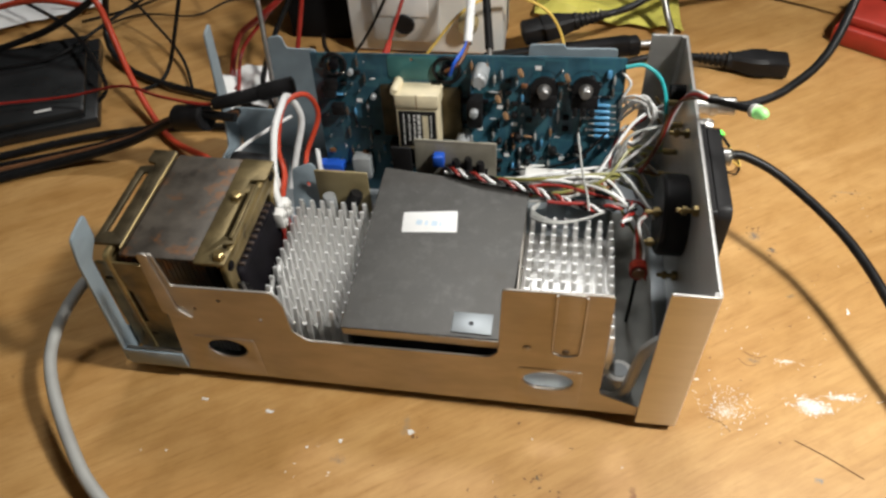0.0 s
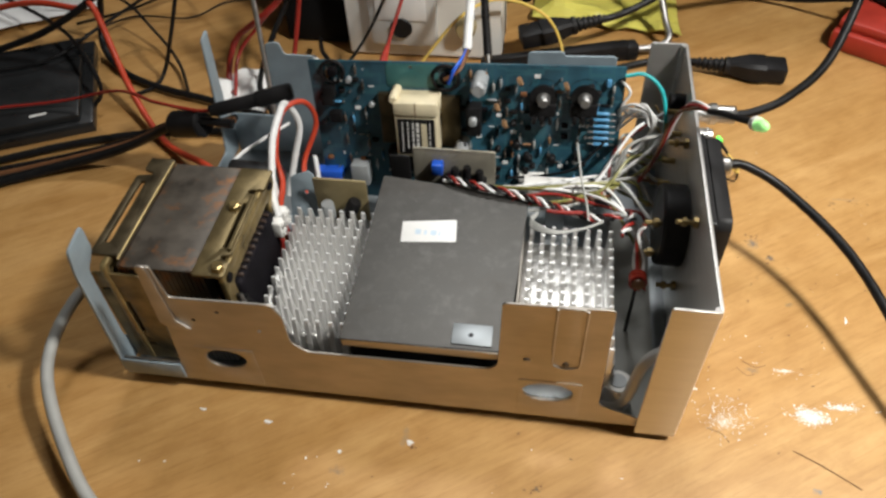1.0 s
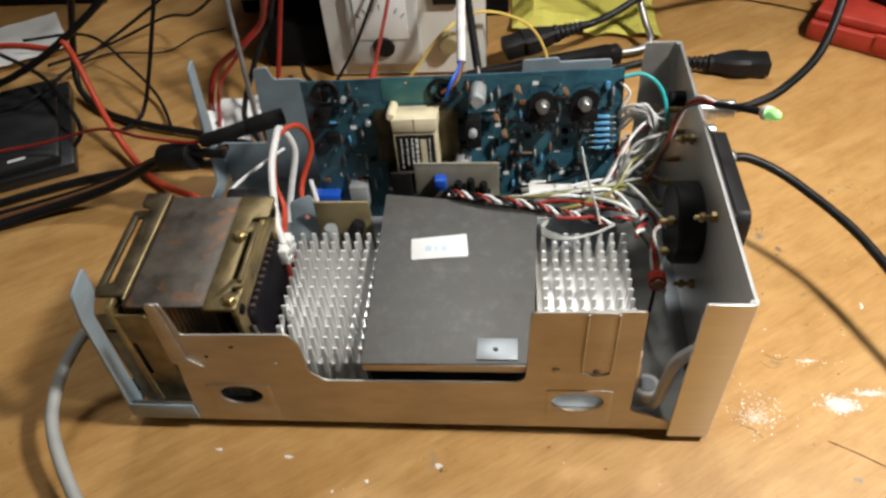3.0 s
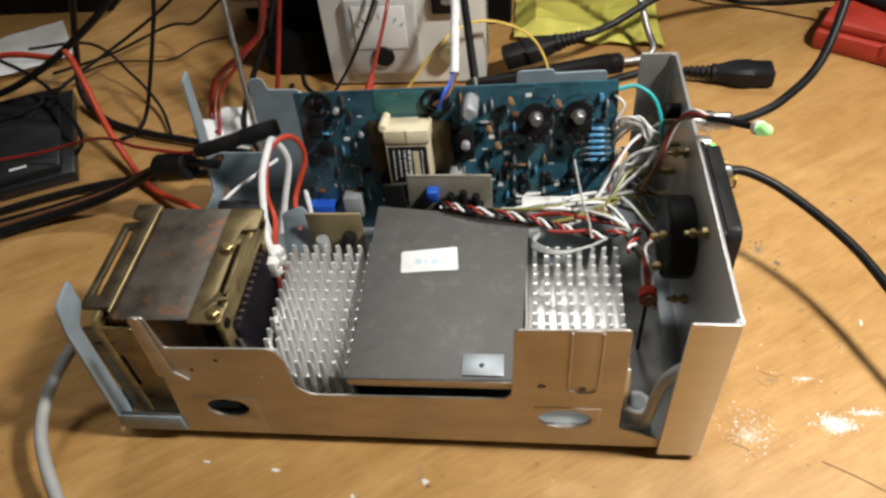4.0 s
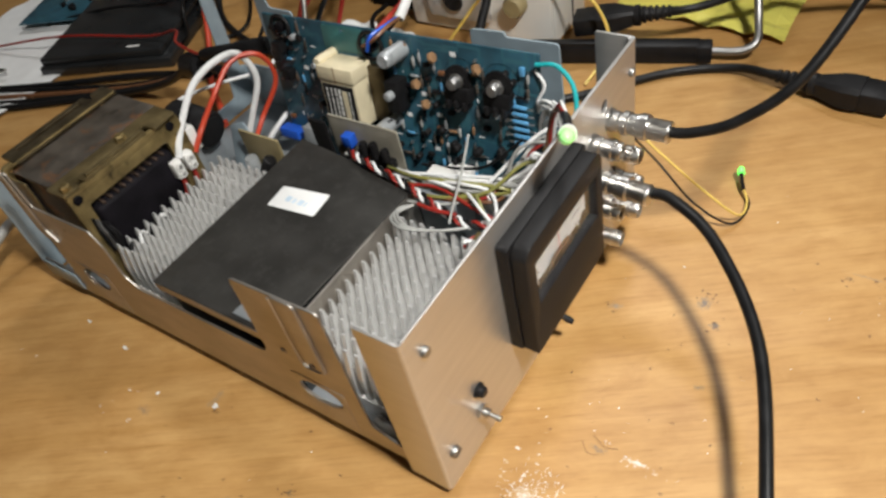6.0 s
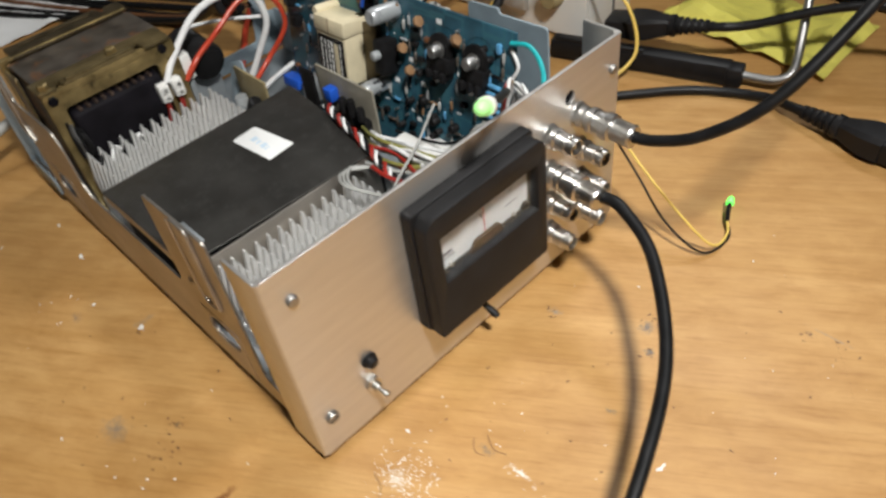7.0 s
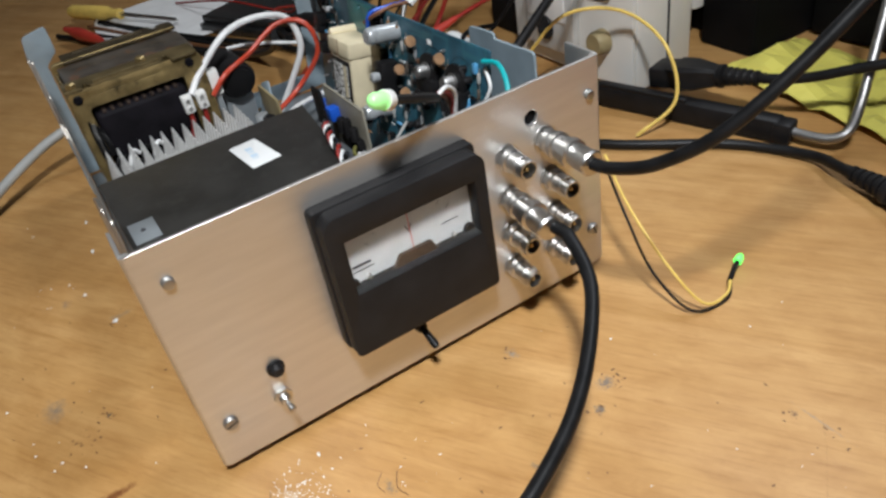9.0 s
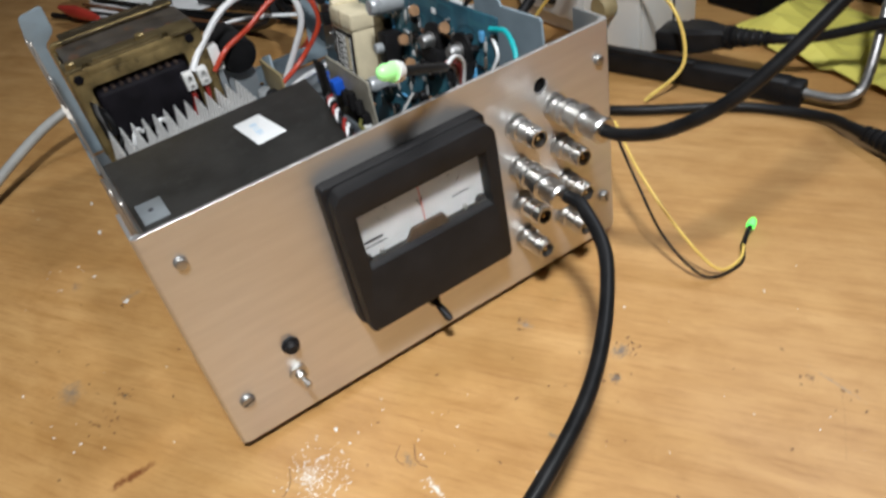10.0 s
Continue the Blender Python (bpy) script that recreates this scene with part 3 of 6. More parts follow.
# BNC sockets, built once
def bnc_socket():
    s = thing("coaxial_socket", (0, 0, 0), "nickel-plated round bayonet coaxial socket on the front panel", "coaxial socket", "front panel sockets")
    part("nut", turned((0.0002, 0, 0), (0.0026, 0, 0), [(0, 0.0068), (0.8, 0.0068), (1, 0.0062)], 6), CHROME, s)
    part("washer", turned((0.00, 0, 0), (0.0006, 0, 0), [(0, 0.0074), (1, 0.0074)], 24), CHROME, s)
    bm = bmesh.new()
    prof = [(0.0, 0.0060), (0.26, 0.0060), (0.30, 0.0051), (0.60, 0.0051), (0.63, 0.0055), (0.68, 0.0055), (0.71, 0.0051), (0.93, 0.0051), (1.0, 0.0047), (1.0, 0.0040), (0.45, 0.0038)]
    turned((0.001, 0, 0), (0.0178, 0, 0), prof, 24, bm)
    part("barrel", bm, CHROME, s)
    part("insulator", turned((0.0074, 0, 0), (0.0125, 0, 0), [(0, 0.0037), (1, 0.0036)], 18), BLACK, s)
    part("pin", rod((0.012, 0, 0), (0.0165, 0, 0), 0.0011, 10), BRASS, s)
    for sgn in (1, -1):
        part("lug", rod((0.0140, 0, sgn * 0.0042), (0.0140, 0, sgn * 0.0066), 0.0011, 8), CHROME, s)
    part("rear_tag", rod((-0.0022, 0, 0), (-0.011, 0, 0), 0.0022, 10), BRASS, s)
    return s


def coax_plug():
    s = thing("coaxial_plug", (0, 0, 0), "nickel-plated bayonet coaxial plug with a clamp nut", "coaxial plug", "plugs in the front panel")
    part("sleeve", turned((0.0075, 0, 0), (0.0185, 0, 0), [(0, 0.0062), (0.06, 0.0070), (0.35, 0.0070), (0.40, 0.0062), (0.75, 0.0062), (0.80, 0.0068), (1, 0.0066)], 28), CHROME, s)
    part("grip_ring", turned((0.0176, 0, 0), (0.0232, 0, 0), [(0, 0.0066), (0.1, 0.0077), (0.9, 0.0077), (1, 0.0066)], 12), CHROME, s)
    part("body", turned((0.0228, 0, 0), (0.0358, 0, 0), [(0, 0.0056), (0.1, 0.0062), (0.85, 0.0062), (0.9, 0.0066), (1, 0.0058)], 28), CHROME, s)
    return s


sock = bnc_socket()
plug = coax_plug()
SPOTS = [(0.2035, 0.1016), (0.1795, 0.1010), (0.2055, 0.0777), (0.1785, 0.0776), (0.2065, 0.0553), (0.1780, 0.0560), (0.2045, 0.0339), (0.1772, 0.0341)]
for k, (y, z) in enumerate(SPOTS):
    if k == 0:
        sock.location = (0, y, z)
    else:
        copy_thing(sock, pose(0, y, z))
plug.location = (0, *SPOTS[0])
copy_thing(plug, pose(0, *SPOTS[3], 0, 0, -4))

# small panel parts
sw = thing("toggle_switch", (0, 0.0369, 0.0317), "small chrome toggle switch, lever down", "toggle switch")
part("nut", turned((0.0002, 0.0369, 0.0317), (0.0026, 0.0369, 0.0317), [(0, 0.0046), (0.85, 0.0046), (1, 0.0039)], 6), CHROME, sw)
part("bush", turned((0.002, 0.0369, 0.0317), (0.0062, 0.0369, 0.0317), [(0, 0.0028), (0.8, 0.0028), (1, 0.0022)], 16), CHROME, sw)
part("lever", turned((0.0055, 0.0369, 0.0315), (0.0118, 0.0378, 0.0296), [(0, 0.0010), (0.6, 0.0015), (0.9, 0.0019), (1, 0.0012)], 12), CHROME, sw)
part("housing", box(-0.0125, -0.0022, 0.0330, 0.0408, 0.0260, 0.0375, 0.0008), BLACK, sw)
# Black cup added behind the open hole so that it stays dark.
fh = thing("dark_hole_cup", (0, 0.1959, 0.1163), "black cup added behind the round panel hole to darken it", "lamp holder")
part("cup", turned((-0.0019, 0.1959, 0.1163), (-0.0120, 0.1959, 0.1163), [(0, 0.0055), (1, 0.0055)], 18), DARKCASE, fh)
pb = thing("push_button", (0, 0.0385, 0.0490), "small round black push button above the toggle switch", "push button")
part("collar", turned((0.0002, 0.0385, 0.0490), (0.0016, 0.0385, 0.0490), [(0, 0.0044), (0.7, 0.0044), (1, 0.0038)], 20), BLACK, pb)
part("cap", turned((0.0010, 0.0385, 0.0490), (0.0048, 0.0385, 0.0490), [(0, 0.0034), (0.7, 0.0033), (1, 0.0022)], 20), BLACK, pb)
lever = thing("selector_lever", (0, 0.1142, 0.0268), "small black lever below the panel meter", "lever switch")
part("bush", turned((0.0002, 0.1142, 0.0290), (0.0035, 0.1142, 0.0290), [(0, 0.0034), (1, 0.0030)], 16), BLACK, lever)
part("lever", turned((0.0030, 0.1142, 0.0290), (0.0150, 0.1150, 0.0235), [(0, 0.0016), (0.8, 0.0022), (1, 0.0016)], 12), BLACK, lever)

# ---- power transformer ----
tr = thing("mains_transformer", (-0.315, 0.062, 0.011), "heavy old mains transformer with tarnished brass end frames and rusty core", "transformer")
part("core", box(-0.3440, -0.2910, 0.0180, 0.1060, 0.0125, 0.1062, 0.0012), CORE, tr, "rusty grey laminated core")
for k in range(18):
    x = -0.3425 + k * 0.0030
    part("lamination", box(x, x + 0.0022, 0.0170, 0.1068, 0.0140, 0.1052), CORE, tr)
part("strap", plate(rounded(rect(-0.3400, -0.2920, 0.0165, 0.1075), 0.002), [], 0.0012, flat(0.1072)), CORE, tr, "scuffed grey steel strap")
FRAME_OUT = rounded(rect(0.0135, 0.1060, 0.0125, 0.1085), 0.004)
FRAME_IN = rounded(rect(0.0225, 0.0915, 0.0240, 0.0960), 0.004)
corners = [circle(y, z, 0.0022, 12) for y in (0.0185, 0.0975) for z in (0.0180, 0.1035)]
slots = [rounded(rect(0.034, 0.052, 0.1025, 0.1038), 0.0004), rounded(rect(0.060, 0.078, 0.1025, 0.1038), 0.0004), rounded(rect(0.0178, 0.0192, 0.036, 0.084), 0.0005)]
for x in (-0.3495, -0.2755):
    frame_part = part("end_frame", plate(FRAME_OUT, [FRAME_IN, *corners, *slots], 0.0040, upright_x(x), 0.0008), BRASS, tr, "tarnished brass end frame")
NOTCHED = [(-0.2925, 0.0125), (-0.2735, 0.0125), (-0.2735, 0.0240), (-0.2800, 0.0255), (-0.2800, 0.0285), (-0.2742, 0.0295), (-0.2742, 0.0805), (-0.2815, 0.0820), (-0.2815, 0.0850), (-0.2715, 0.0862), (-0.2715, 0.1045), (-0.2925, 0.1045)]
part("top_flange", plate(rounded(NOTCHED, 0.0014), [rounded(rect(-0.2815, -0.2780, 0.0345, 0.0730), 0.0008)], 0.0024, flat(0.1098)), DULLBRASS, tr)
part("top_rail", box(-0.2772, -0.2744, 0.0320, 0.0790, 0.1108, 0.1132, 0.0005), DULLBRASS, tr)
NOTCHED = [(-0.3600, 0.0220), (-0.3405, 0.0220), (-0.3405, 0.1080), (-0.3570, 0.1080), (-0.3570, 0.0968), (-0.3500, 0.0950), (-0.3500, 0.0925), (-0.3600, 0.0910)]
part("top_flange", plate(rounded(NOTCHED, 0.0014), [rounded(rect(-0.3560, -0.3515, 0.0310, 0.0860), 0.0010)], 0.0024, flat(0.1098)), DARKPLATE, tr)
part("fold", tube([(-0.3412, 0.0190, 0.1104), (-0.3410, 0.0600, 0.1106), (-0.3408, 0.1060, 0.1104)], 0.0009, 8, 4), BRASS, tr, "worn bright fold")
part("side_plate", plate(rounded(rect(-0.3600, -0.3290, 0.0140, 0.1020), 0.003), [rounded(rect(-0.3480, -0.3440, 0.0430, 0.0760), 0.001), rounded(rect(-0.3580, -0.3460, 0.0860, 0.0890), 0.0008), rounded(rect(-0.3530, -0.3420, 0.0290, 0.0320), 0.0008)], 0.0016, upright_y(0.0145)), DULLBRASS, tr)
# No insulation known here: dark sheet added so the slots look dark inside.
part("insulation", box(-0.3590, -0.3300, 0.0156, 0.0164, 0.0160, 0.1000, 0.0002), COIL, tr)
part("winding", box(-0.2900, -0.2708, 0.0245, 0.0895, 0.0150, 0.0905, 0.004, seg=3), COIL, tr, "dark varnished winding")
for k in range(10):
    y = 0.0300 + k * 0.0057
    part("winding_tab", box(-0.2790, -0.2716, y, y + 0.0026, 0.0896, 0.0920, 0.0008), WINDTAB, tr)
rnd = random.Random(31)
for k in range(5):
    y = 0.0190 + 0.0016 * k
    part("foil_strip", tube([(-0.2722 + 0.0006 * k, y, 0.0870 - 0.002 * k), (-0.2700 + rnd.uniform(-0.001, 0.001), y - 0.0010, 0.0780), (-0.2706 + 0.0008 * k, y + rnd.uniform(-0.001, 0.001), 0.0690), (-0.2690, y - 0.0006, 0.0600)], 0.0011 + 0.0003 * (k % 2), 6, 4), (BLACK, DULLSTEEL, BLACK, BLACK, BLACK)[k], tr)
# Nuts in a dark colour stand in for the shaded corner holes.
for y in (0.0185, 0.0975):
    for z in (0.0180, 0.1035):
        part("dark_hole_nut", turned((-0.2738, y, z), (-0.2718, y, z), [(0, 0.0034), (0.7, 0.0034), (1, 0.0026)], 6), COIL, frame_part)
for x, y in ((-0.2780, 0.0180), (-0.2845, 0.0680)):
    part("bolt_head", turned((x, y, 0.1108), (x, y, 0.1150), [(0, 0.0040), (0.8, 0.0038), (1, 0.0028)], 6), BRASS, tr)

# ---- heatsinks with upright pins ----
def fin_mesh(teeth, pitch):
    """An upright plate whose top edge is cut into a row of sharp teeth."""
    bm, n = bmesh.new(), teeth * pitch
    line = [(0, 0), (n, 0), (n, 0.0185)]
    for k in reversed(range(teeth)):
        y = (k + 0.5) * pitch
        line += [(y + 0.0009, 0.0370), (y + 0.0005, 0.0387), (y - 0.0005, 0.0387), (y - 0.0009, 0.0370), (y - pitch / 2, 0.0185)]
    def half(z):
        return 0.0017 - 0.0004 * z / 0.039

    near = [bm.verts.new((-half(z), y, z)) for y, z in line]
    far = [bm.verts.new((half(z), y, z)) for y, z in line]
    bm.faces.new(near)
    bm.faces.new(far[::-1])
    for k in range(len(line)):
        j = (k + 1) % len(line)
        bm.faces.new((near[j], near[k], far[k], far[j]))
    me = finish(bm, "fin", False)
    me.materials.append(FIN)
    return me


def heatsink(x0, columns, pitch, label):
    h = thing("heatsink", (x0 + columns * pitch / 2, 0.07, 0.0115), label, "heatsink", "heatsinks in the chassis")
    part("base", box(x0 - 0.002, x0 + columns * pitch + 0.001, 0.0240, 0.1205, 0.0115, 0.0430, 0.0008), FIN, h)
    rnd = random.Random(int(-x0 * 1000))
    me = fin_mesh(13, 0.0080)
    part("foot_plate", box(x0 - 0.002, x0 + columns * pitch + 0.001, 0.0155, 0.0236, 0.0115, 0.0270, 0.0006), FIN, h)
    for j in range(columns):
        ob = new("fin", me)
        ob.parent, ob.matrix_parent_inverse = h, Matrix.Translation(h.location).inverted()
        ob.matrix_basis = pose(x0 + (j + 0.5) * pitch, 0.0160, 0.0265, 0, rnd.gauss(0, 0.4), rnd.gauss(0, 0.15))


heatsink(-0.2690, 8, 0.0078, "bright aluminium pin-fin heatsink beside the transformer")
heatsink(-0.1030, 8, 0.0076, "bright aluminium pin-fin heatsink behind the front panel")

# ---- covered module ----
mod = thing("power_module", (-0.157, 0.075, 0.011), "black power module under a scuffed grey steel cover", "power module")
part("body", box(-0.2055, -0.1060, 0.0100, 0.1430, 0.0115, 0.0665, 0.002), BLACK, mod, "black module body")
COVER = [(-0.2080, 0.0055), (-0.1080, 0.0070), (-0.1030, 0.1370), (-0.2090, 0.1500)]
part("cover", plate(rounded(COVER, 0.0012), [circle(-0.1297, 0.0160, 0.0012, 10)], 0.0012, flat(0.0700)), STEEL, mod, "scuffed grey steel cover", False)
part("cover_lip", box(-0.2075, -0.1085, 0.0056, 0.0068, 0.0630, 0.0698, 0.0004), ALU, mod)
part("shield", box(-0.1050, -0.1038, 0.0120, 0.1380, 0.0275, 0.0692, 0.0003), ALU, mod)
part("tab", box(-0.1410, -0.1170, 0.0090, 0.0240, 0.0707, 0.0716, 0.0003), ZINC, mod)
part("screw", turned((-0.1297, 0.0160, 0.0716), (-0.1297, 0.0160, 0.0722), [(0, 0.0016), (1, 0.0012)], 12), DARKMARK, mod)
lab = solid("paper_label", plate(rounded([(-0.1870, 0.1052), (-0.1854, 0.0866), (-0.1484, 0.0901), (-0.1504, 0.1103)], 0.0015), [], 0.0003, flat(0.0709), 0.00005), PAPER, "white paper label with faint blue handwriting on the cover", "label")
for k, (u, w) in enumerate(((0.0, 0.004), (0.006, 0.002), (0.0105, 0.004), (0.016, 0.0012))):
    part("pen_mark", box(-0.1770 + u, -0.1770 + u + w, 0.0945, 0.0990 - 0.0005 * (k % 2), 0.07100, 0.07115), BLUEINK, lab)

# ---- main circuit board ----
board = thing("circuit_board", (-0.157, 0.196, 0.035), "upright blue-green circuit board crowded with old components", "circuit board")
TILT = math.atan(0.14)
BM = Matrix.Translation((-0.157, 0.2030, 0.130)) @ Matrix.Rotation(-TILT, 4, "X") @ Matrix.Rotation(radians(-1.6), 4, "Y") @ Matrix(((1, 0, 0, 0), (0, 0, -1, 0), (0, 1, 0, 0), (0, 0, 0, 1)))


def spot(x, z, w=0.0):
    """A place on the board from its world x and z; w off the board."""
    p = BM.inverted() @ Vector((x, 0.203 - 0.14 * (0.130 - z), z))
    return (p.x, p.y, w)


def onboard(bm):
    bm.transform(BM)
    return bm


part("board", onboard(plate(rounded(rect(-0.1135, 0.1135, -0.116, 0.003), 0.001), [circle(-0.0380, -0.0010, 0.0014, 10)], 0.0016, flat(-0.0008))), PCB, board)
part("copper_area", onboard(plate(rounded([(-0.056, -0.016), (-0.018, -0.016), (-0.018, 0.002), (-0.056, 0.002)], 0.003), [circle(-0.0380, -0.0010, 0.0016, 10)], 0.0003, flat(0.0002), 0.0001)), material("pale green lacquer", (0.045, 0.150, 0.150), 0.35, 0.0, 0.2, 60, 0.1, 300), board)


def on_cyl(name, x, z, r, h, mat, seg=18, lie=None, w0=0.0):
    u, v, _ = spot(x, z)
    if lie is None:
        bm = turned((u, v, w0), (u, v, w0 + h), [(0, r), (0.85, r), (0.95, r * 0.9), (1, r * 0.75)], seg)
    else:
        d = Vector((math.cos(radians(lie)), math.sin(radians(lie)), 0)) * h / 2
        c = Vector((u, v, w0 + r))
        bm = turned(c - d, c + d, [(0, r * 0.75), (0.06, r), (0.94, r), (1, r * 0.75)], seg)
    return part(name, onboard(bm), mat, board)


def on_box(name, x, z, a, b, h, mat, bevel=0.0006, w0=0.0, label=""):
    u, v, _ = spot(x, z)
    return part(name, onboard(box(u - a / 2, u + a / 2, v - b / 2, v + b / 2, w0, w0 + h, bevel)), mat, board, label)


# small transformer with cream bobbin
on_box("bobbin", -0.1885, 0.0880, 0.0312, 0.0440, 0.0200, CREAM, 0.0015, label="cream transformer bobbin")
on_box("bobbin_flange", -0.1885, 0.1060, 0.0328, 0.0110, 0.0215, CREAM, 0.0018)
on_box("small_transformer", -0.1885, 0.0835, 0.0280, 0.0300, 0.0205, BLACK, 0.0008)
rnd = random.Random(44)
for a, wide, mat in ((-0.0100, 0.0007, WHITE), (-0.0060, 0.0008, WHITE), (-0.0022, 0.0012, WHITE), (0.0012, 0.0020, WHITE), (0.0102, 0.0007, WHITE)):
    z = 0.0955
    while z > 0.0725:
        dash = rnd.uniform(0.0016, 0.0042)
        on_box("printed_bar", -0.1885 + a, z - dash / 2, wide, dash, 0.0003, mat, 0, 0.0205)
        z -= dash + rnd.uniform(0.0006, 0.0014)
on_box("printed_bar", -0.1885 + 0.0060, 0.0840, 0.0042, 0.0220, 0.0003, CREAM, 0, 0.0205)
on_box("clamp", -0.1655, 0.0880, 0.0150, 0.0420, 0.0050, DARKPLATE, 0.001)
on_box("clamp", -0.2125, 0.0880, 0.0120, 0.0420, 0.0050, DARKPLATE, 0.001)
on_cyl("bobbin_knob", -0.2050, 0.1115, 0.0034, 0.0190, CREAM, 16)
on_box("bobbin_seam", -0.1885, 0.1060, 0.0006, 0.0112, 0.0002, RESBROWN, 0, 0.0215)
on_box("relay", -0.2000, 0.0560, 0.0260, 0.0170, 0.0110, BLACK, 0.001)
def on_ring(x, z, r, thick):
    u, v, _ = spot(x, z)
    part("ring_coil", onboard(tube([(u + r * math.cos(a), v + r * math.sin(a), thick) for a in [2 * math.pi * k / 16 for k in range(17)]], thick, 8, 2)), BLACK, board)
    on_cyl("wound_core", x, z, r * 0.45, 0.004, COIL, 14)


on_ring(-0.2525, 0.1225, 0.0085, 0.0014)
on_ring(-0.1690, 0.1220, 0.0095, 0.0014)
on_cyl("capacitor", -0.1436, 0.1235, 0.0056, 0.0215, SILVERCAN, 22)
on_box("relay", -0.1477, 0.0935, 0.0110, 0.0230, 0.0130, BLACK, 0.0012)
on_cyl("clear_tube", -0.1477, 0.0960, 0.0032, 0.0060, SILVERCAN, 14, None, 0.0120)
for x, z in ((-0.0986, 0.1122), (-0.0695, 0.1137)):
    on_cyl("cooling_disc", x, z, 0.0098, 0.0025, BLACK, 24, None, 0.003)
    on_cyl("transistor", x, z, 0.0040, 0.0100, DULLSTEEL, 20, None, 0.003)
    on_cyl("transistor_rim", x, z, 0.0050, 0.0012, DULLSTEEL, 20, None, 0.0058)
    on_box("cooling_fin", x, z - 0.009, 0.0190, 0.0100, 0.0080, BLACK, 0.0010)
    for k in (-1, 0, 1):
        on_box("cooling_blade", x + 0.006 * k, z - 0.0155, 0.0030, 0.0060, 0.0105, BLACK, 0.0006)
    on_ring(x, z, 0.0125, 0.00012)
    on_cyl("silver_lug", x + 0.0005, z - 0.019, 0.0015, 0.0090, SOLDER, 10)
for k in range(6):
    on_cyl("resistor", -0.0565 + 0.0004 * k, 0.1010 - 0.0050 * k, 0.0014, 0.0110, BLUERES, 12, 0, 0.001)
    for s in (-1, 1):
        on_cyl("resistor_lead", -0.0565 + 0.0004 * k + s * 0.0075, 0.1010 - 0.0050 * k, 0.0006, 0.0045, SOLDER, 6, 0, 0.0018)
on_box("trimmer", -0.2630, 0.0365, 0.0200, 0.0080, 0.0100, BLUE, 0.0008, label="blue trimmer")
on_box("metal_can", -0.2369, 0.0400, 0.0140, 0.0180, 0.0120, SILVERCAN, 0.0008)
for x, z in ((-0.1062, 0.0600), (-0.0891, 0.0612), (-0.1161, 0.0717), (-0.0700, 0.0640), (-0.0985, 0.0960)):
    on_cyl("small_transistor", x, z, 0.0030, 0.0060, BLACK, 14)
for x, z in ((-0.1155, 0.1250), (-0.0830, 0.1230), (-0.1310, 0.1037), (-0.1250, 0.0905)):
    on_cyl("disc_capacitor", x, z, 0.0034, 0.0024, RESBROWN, 16, 25, 0.003)
on_box("blue_capacitor", -0.0542, 0.1245, 0.0034, 0.0060, 0.0026, BLUERES, 0.0008)
on_box("white_connector", -0.1031, 0.0440, 0.0190, 0.0060, 0.0080, WHITE, 0.0008)
elco = on_cyl("electrolytic", -0.1563, 0.0700, 0.0052, 0.0210, SILVERCAN, 22)
for k in range(8):
    u, v, _ = spot(-0.1563, 0.0700)
    a = radians(45 * k + 12)
    part("printed_bar", onboard(box(-0.0003, 0.0003, -0.0010, 0.0010, 0.005 + 0.004 * (k % 2), 0.009 + 0.005 * (k % 2), m=Matrix.Translation((u + 0.0052 * math.cos(a), v + 0.0052 * math.sin(a), 0)) @ Matrix.Rotation(a, 4, "Z"))), DARKMARK, elco)
for x, z in ((-0.2576, 0.1016), (-0.2526, 0.0876), (-0.2560, 0.1080)):
    on_box("small_relay", x, z, 0.0090, 0.0085, 0.0070, BLACK, 0.0008)
rnd = random.Random(4)
placed = []
while len(placed) < 190:
    x, z = -0.262 + 0.0053 * round(rnd.uniform(0, 40)) + rnd.gauss(0, 0.0004), 0.040 + 0.0045 * round(rnd.uniform(0, 19)) + rnd.gauss(0, 0.0004)
    if -0.222 < x < -0.157 and 0.06 < z < 0.129 or any(abs(x - a) < 0.0046 and abs(z - b) < 0.0062 for a, b in placed):
        continue
    placed.append((x, z))
    pick, turn = rnd.random(), rnd.choice((0, 90, 90, 90))
    if pick < 0.46:
        body = on_cyl("resistor", x, z, 0.0010, 0.0058, rnd.choice((RESBROWN, BLACK, CORE, SILVERCAN, BLUERES, CORE, GREYWIRE)), 8, turn, 0.0006)
        for sgn in (-1, 1):
            d = 0.0040 * sgn
            on_cyl("resistor_lead", x + (0 if turn else d), z + (d if turn else 0), 0.0004, 0.0026, SOLDER, 6, turn, 0.0009)
    elif pick < 0.60:
        on_box("film_capacitor", x, z, 0.0046, 0.0030, 0.0030, rnd.choice((BROWNWIRE, BLACK, BLACK, COIL)), 0.0005)
    elif pick < 0.74:
        on_cyl("solder_pin", x, z, 0.0009, 0.0030, SOLDER, 8)
    elif pick < 0.90:
        on_box("printed_mark", x, z, rnd.choice((0.0008, 0.0042)), rnd.choice((0.0008, 0.0030)), 0.0003, PAPER, 0)
    else:
        on_cyl("small_electrolytic", x, z, 0.0022, 0.0050, rnd.choice((BLACK, SILVERCAN, BLACK)), 12)

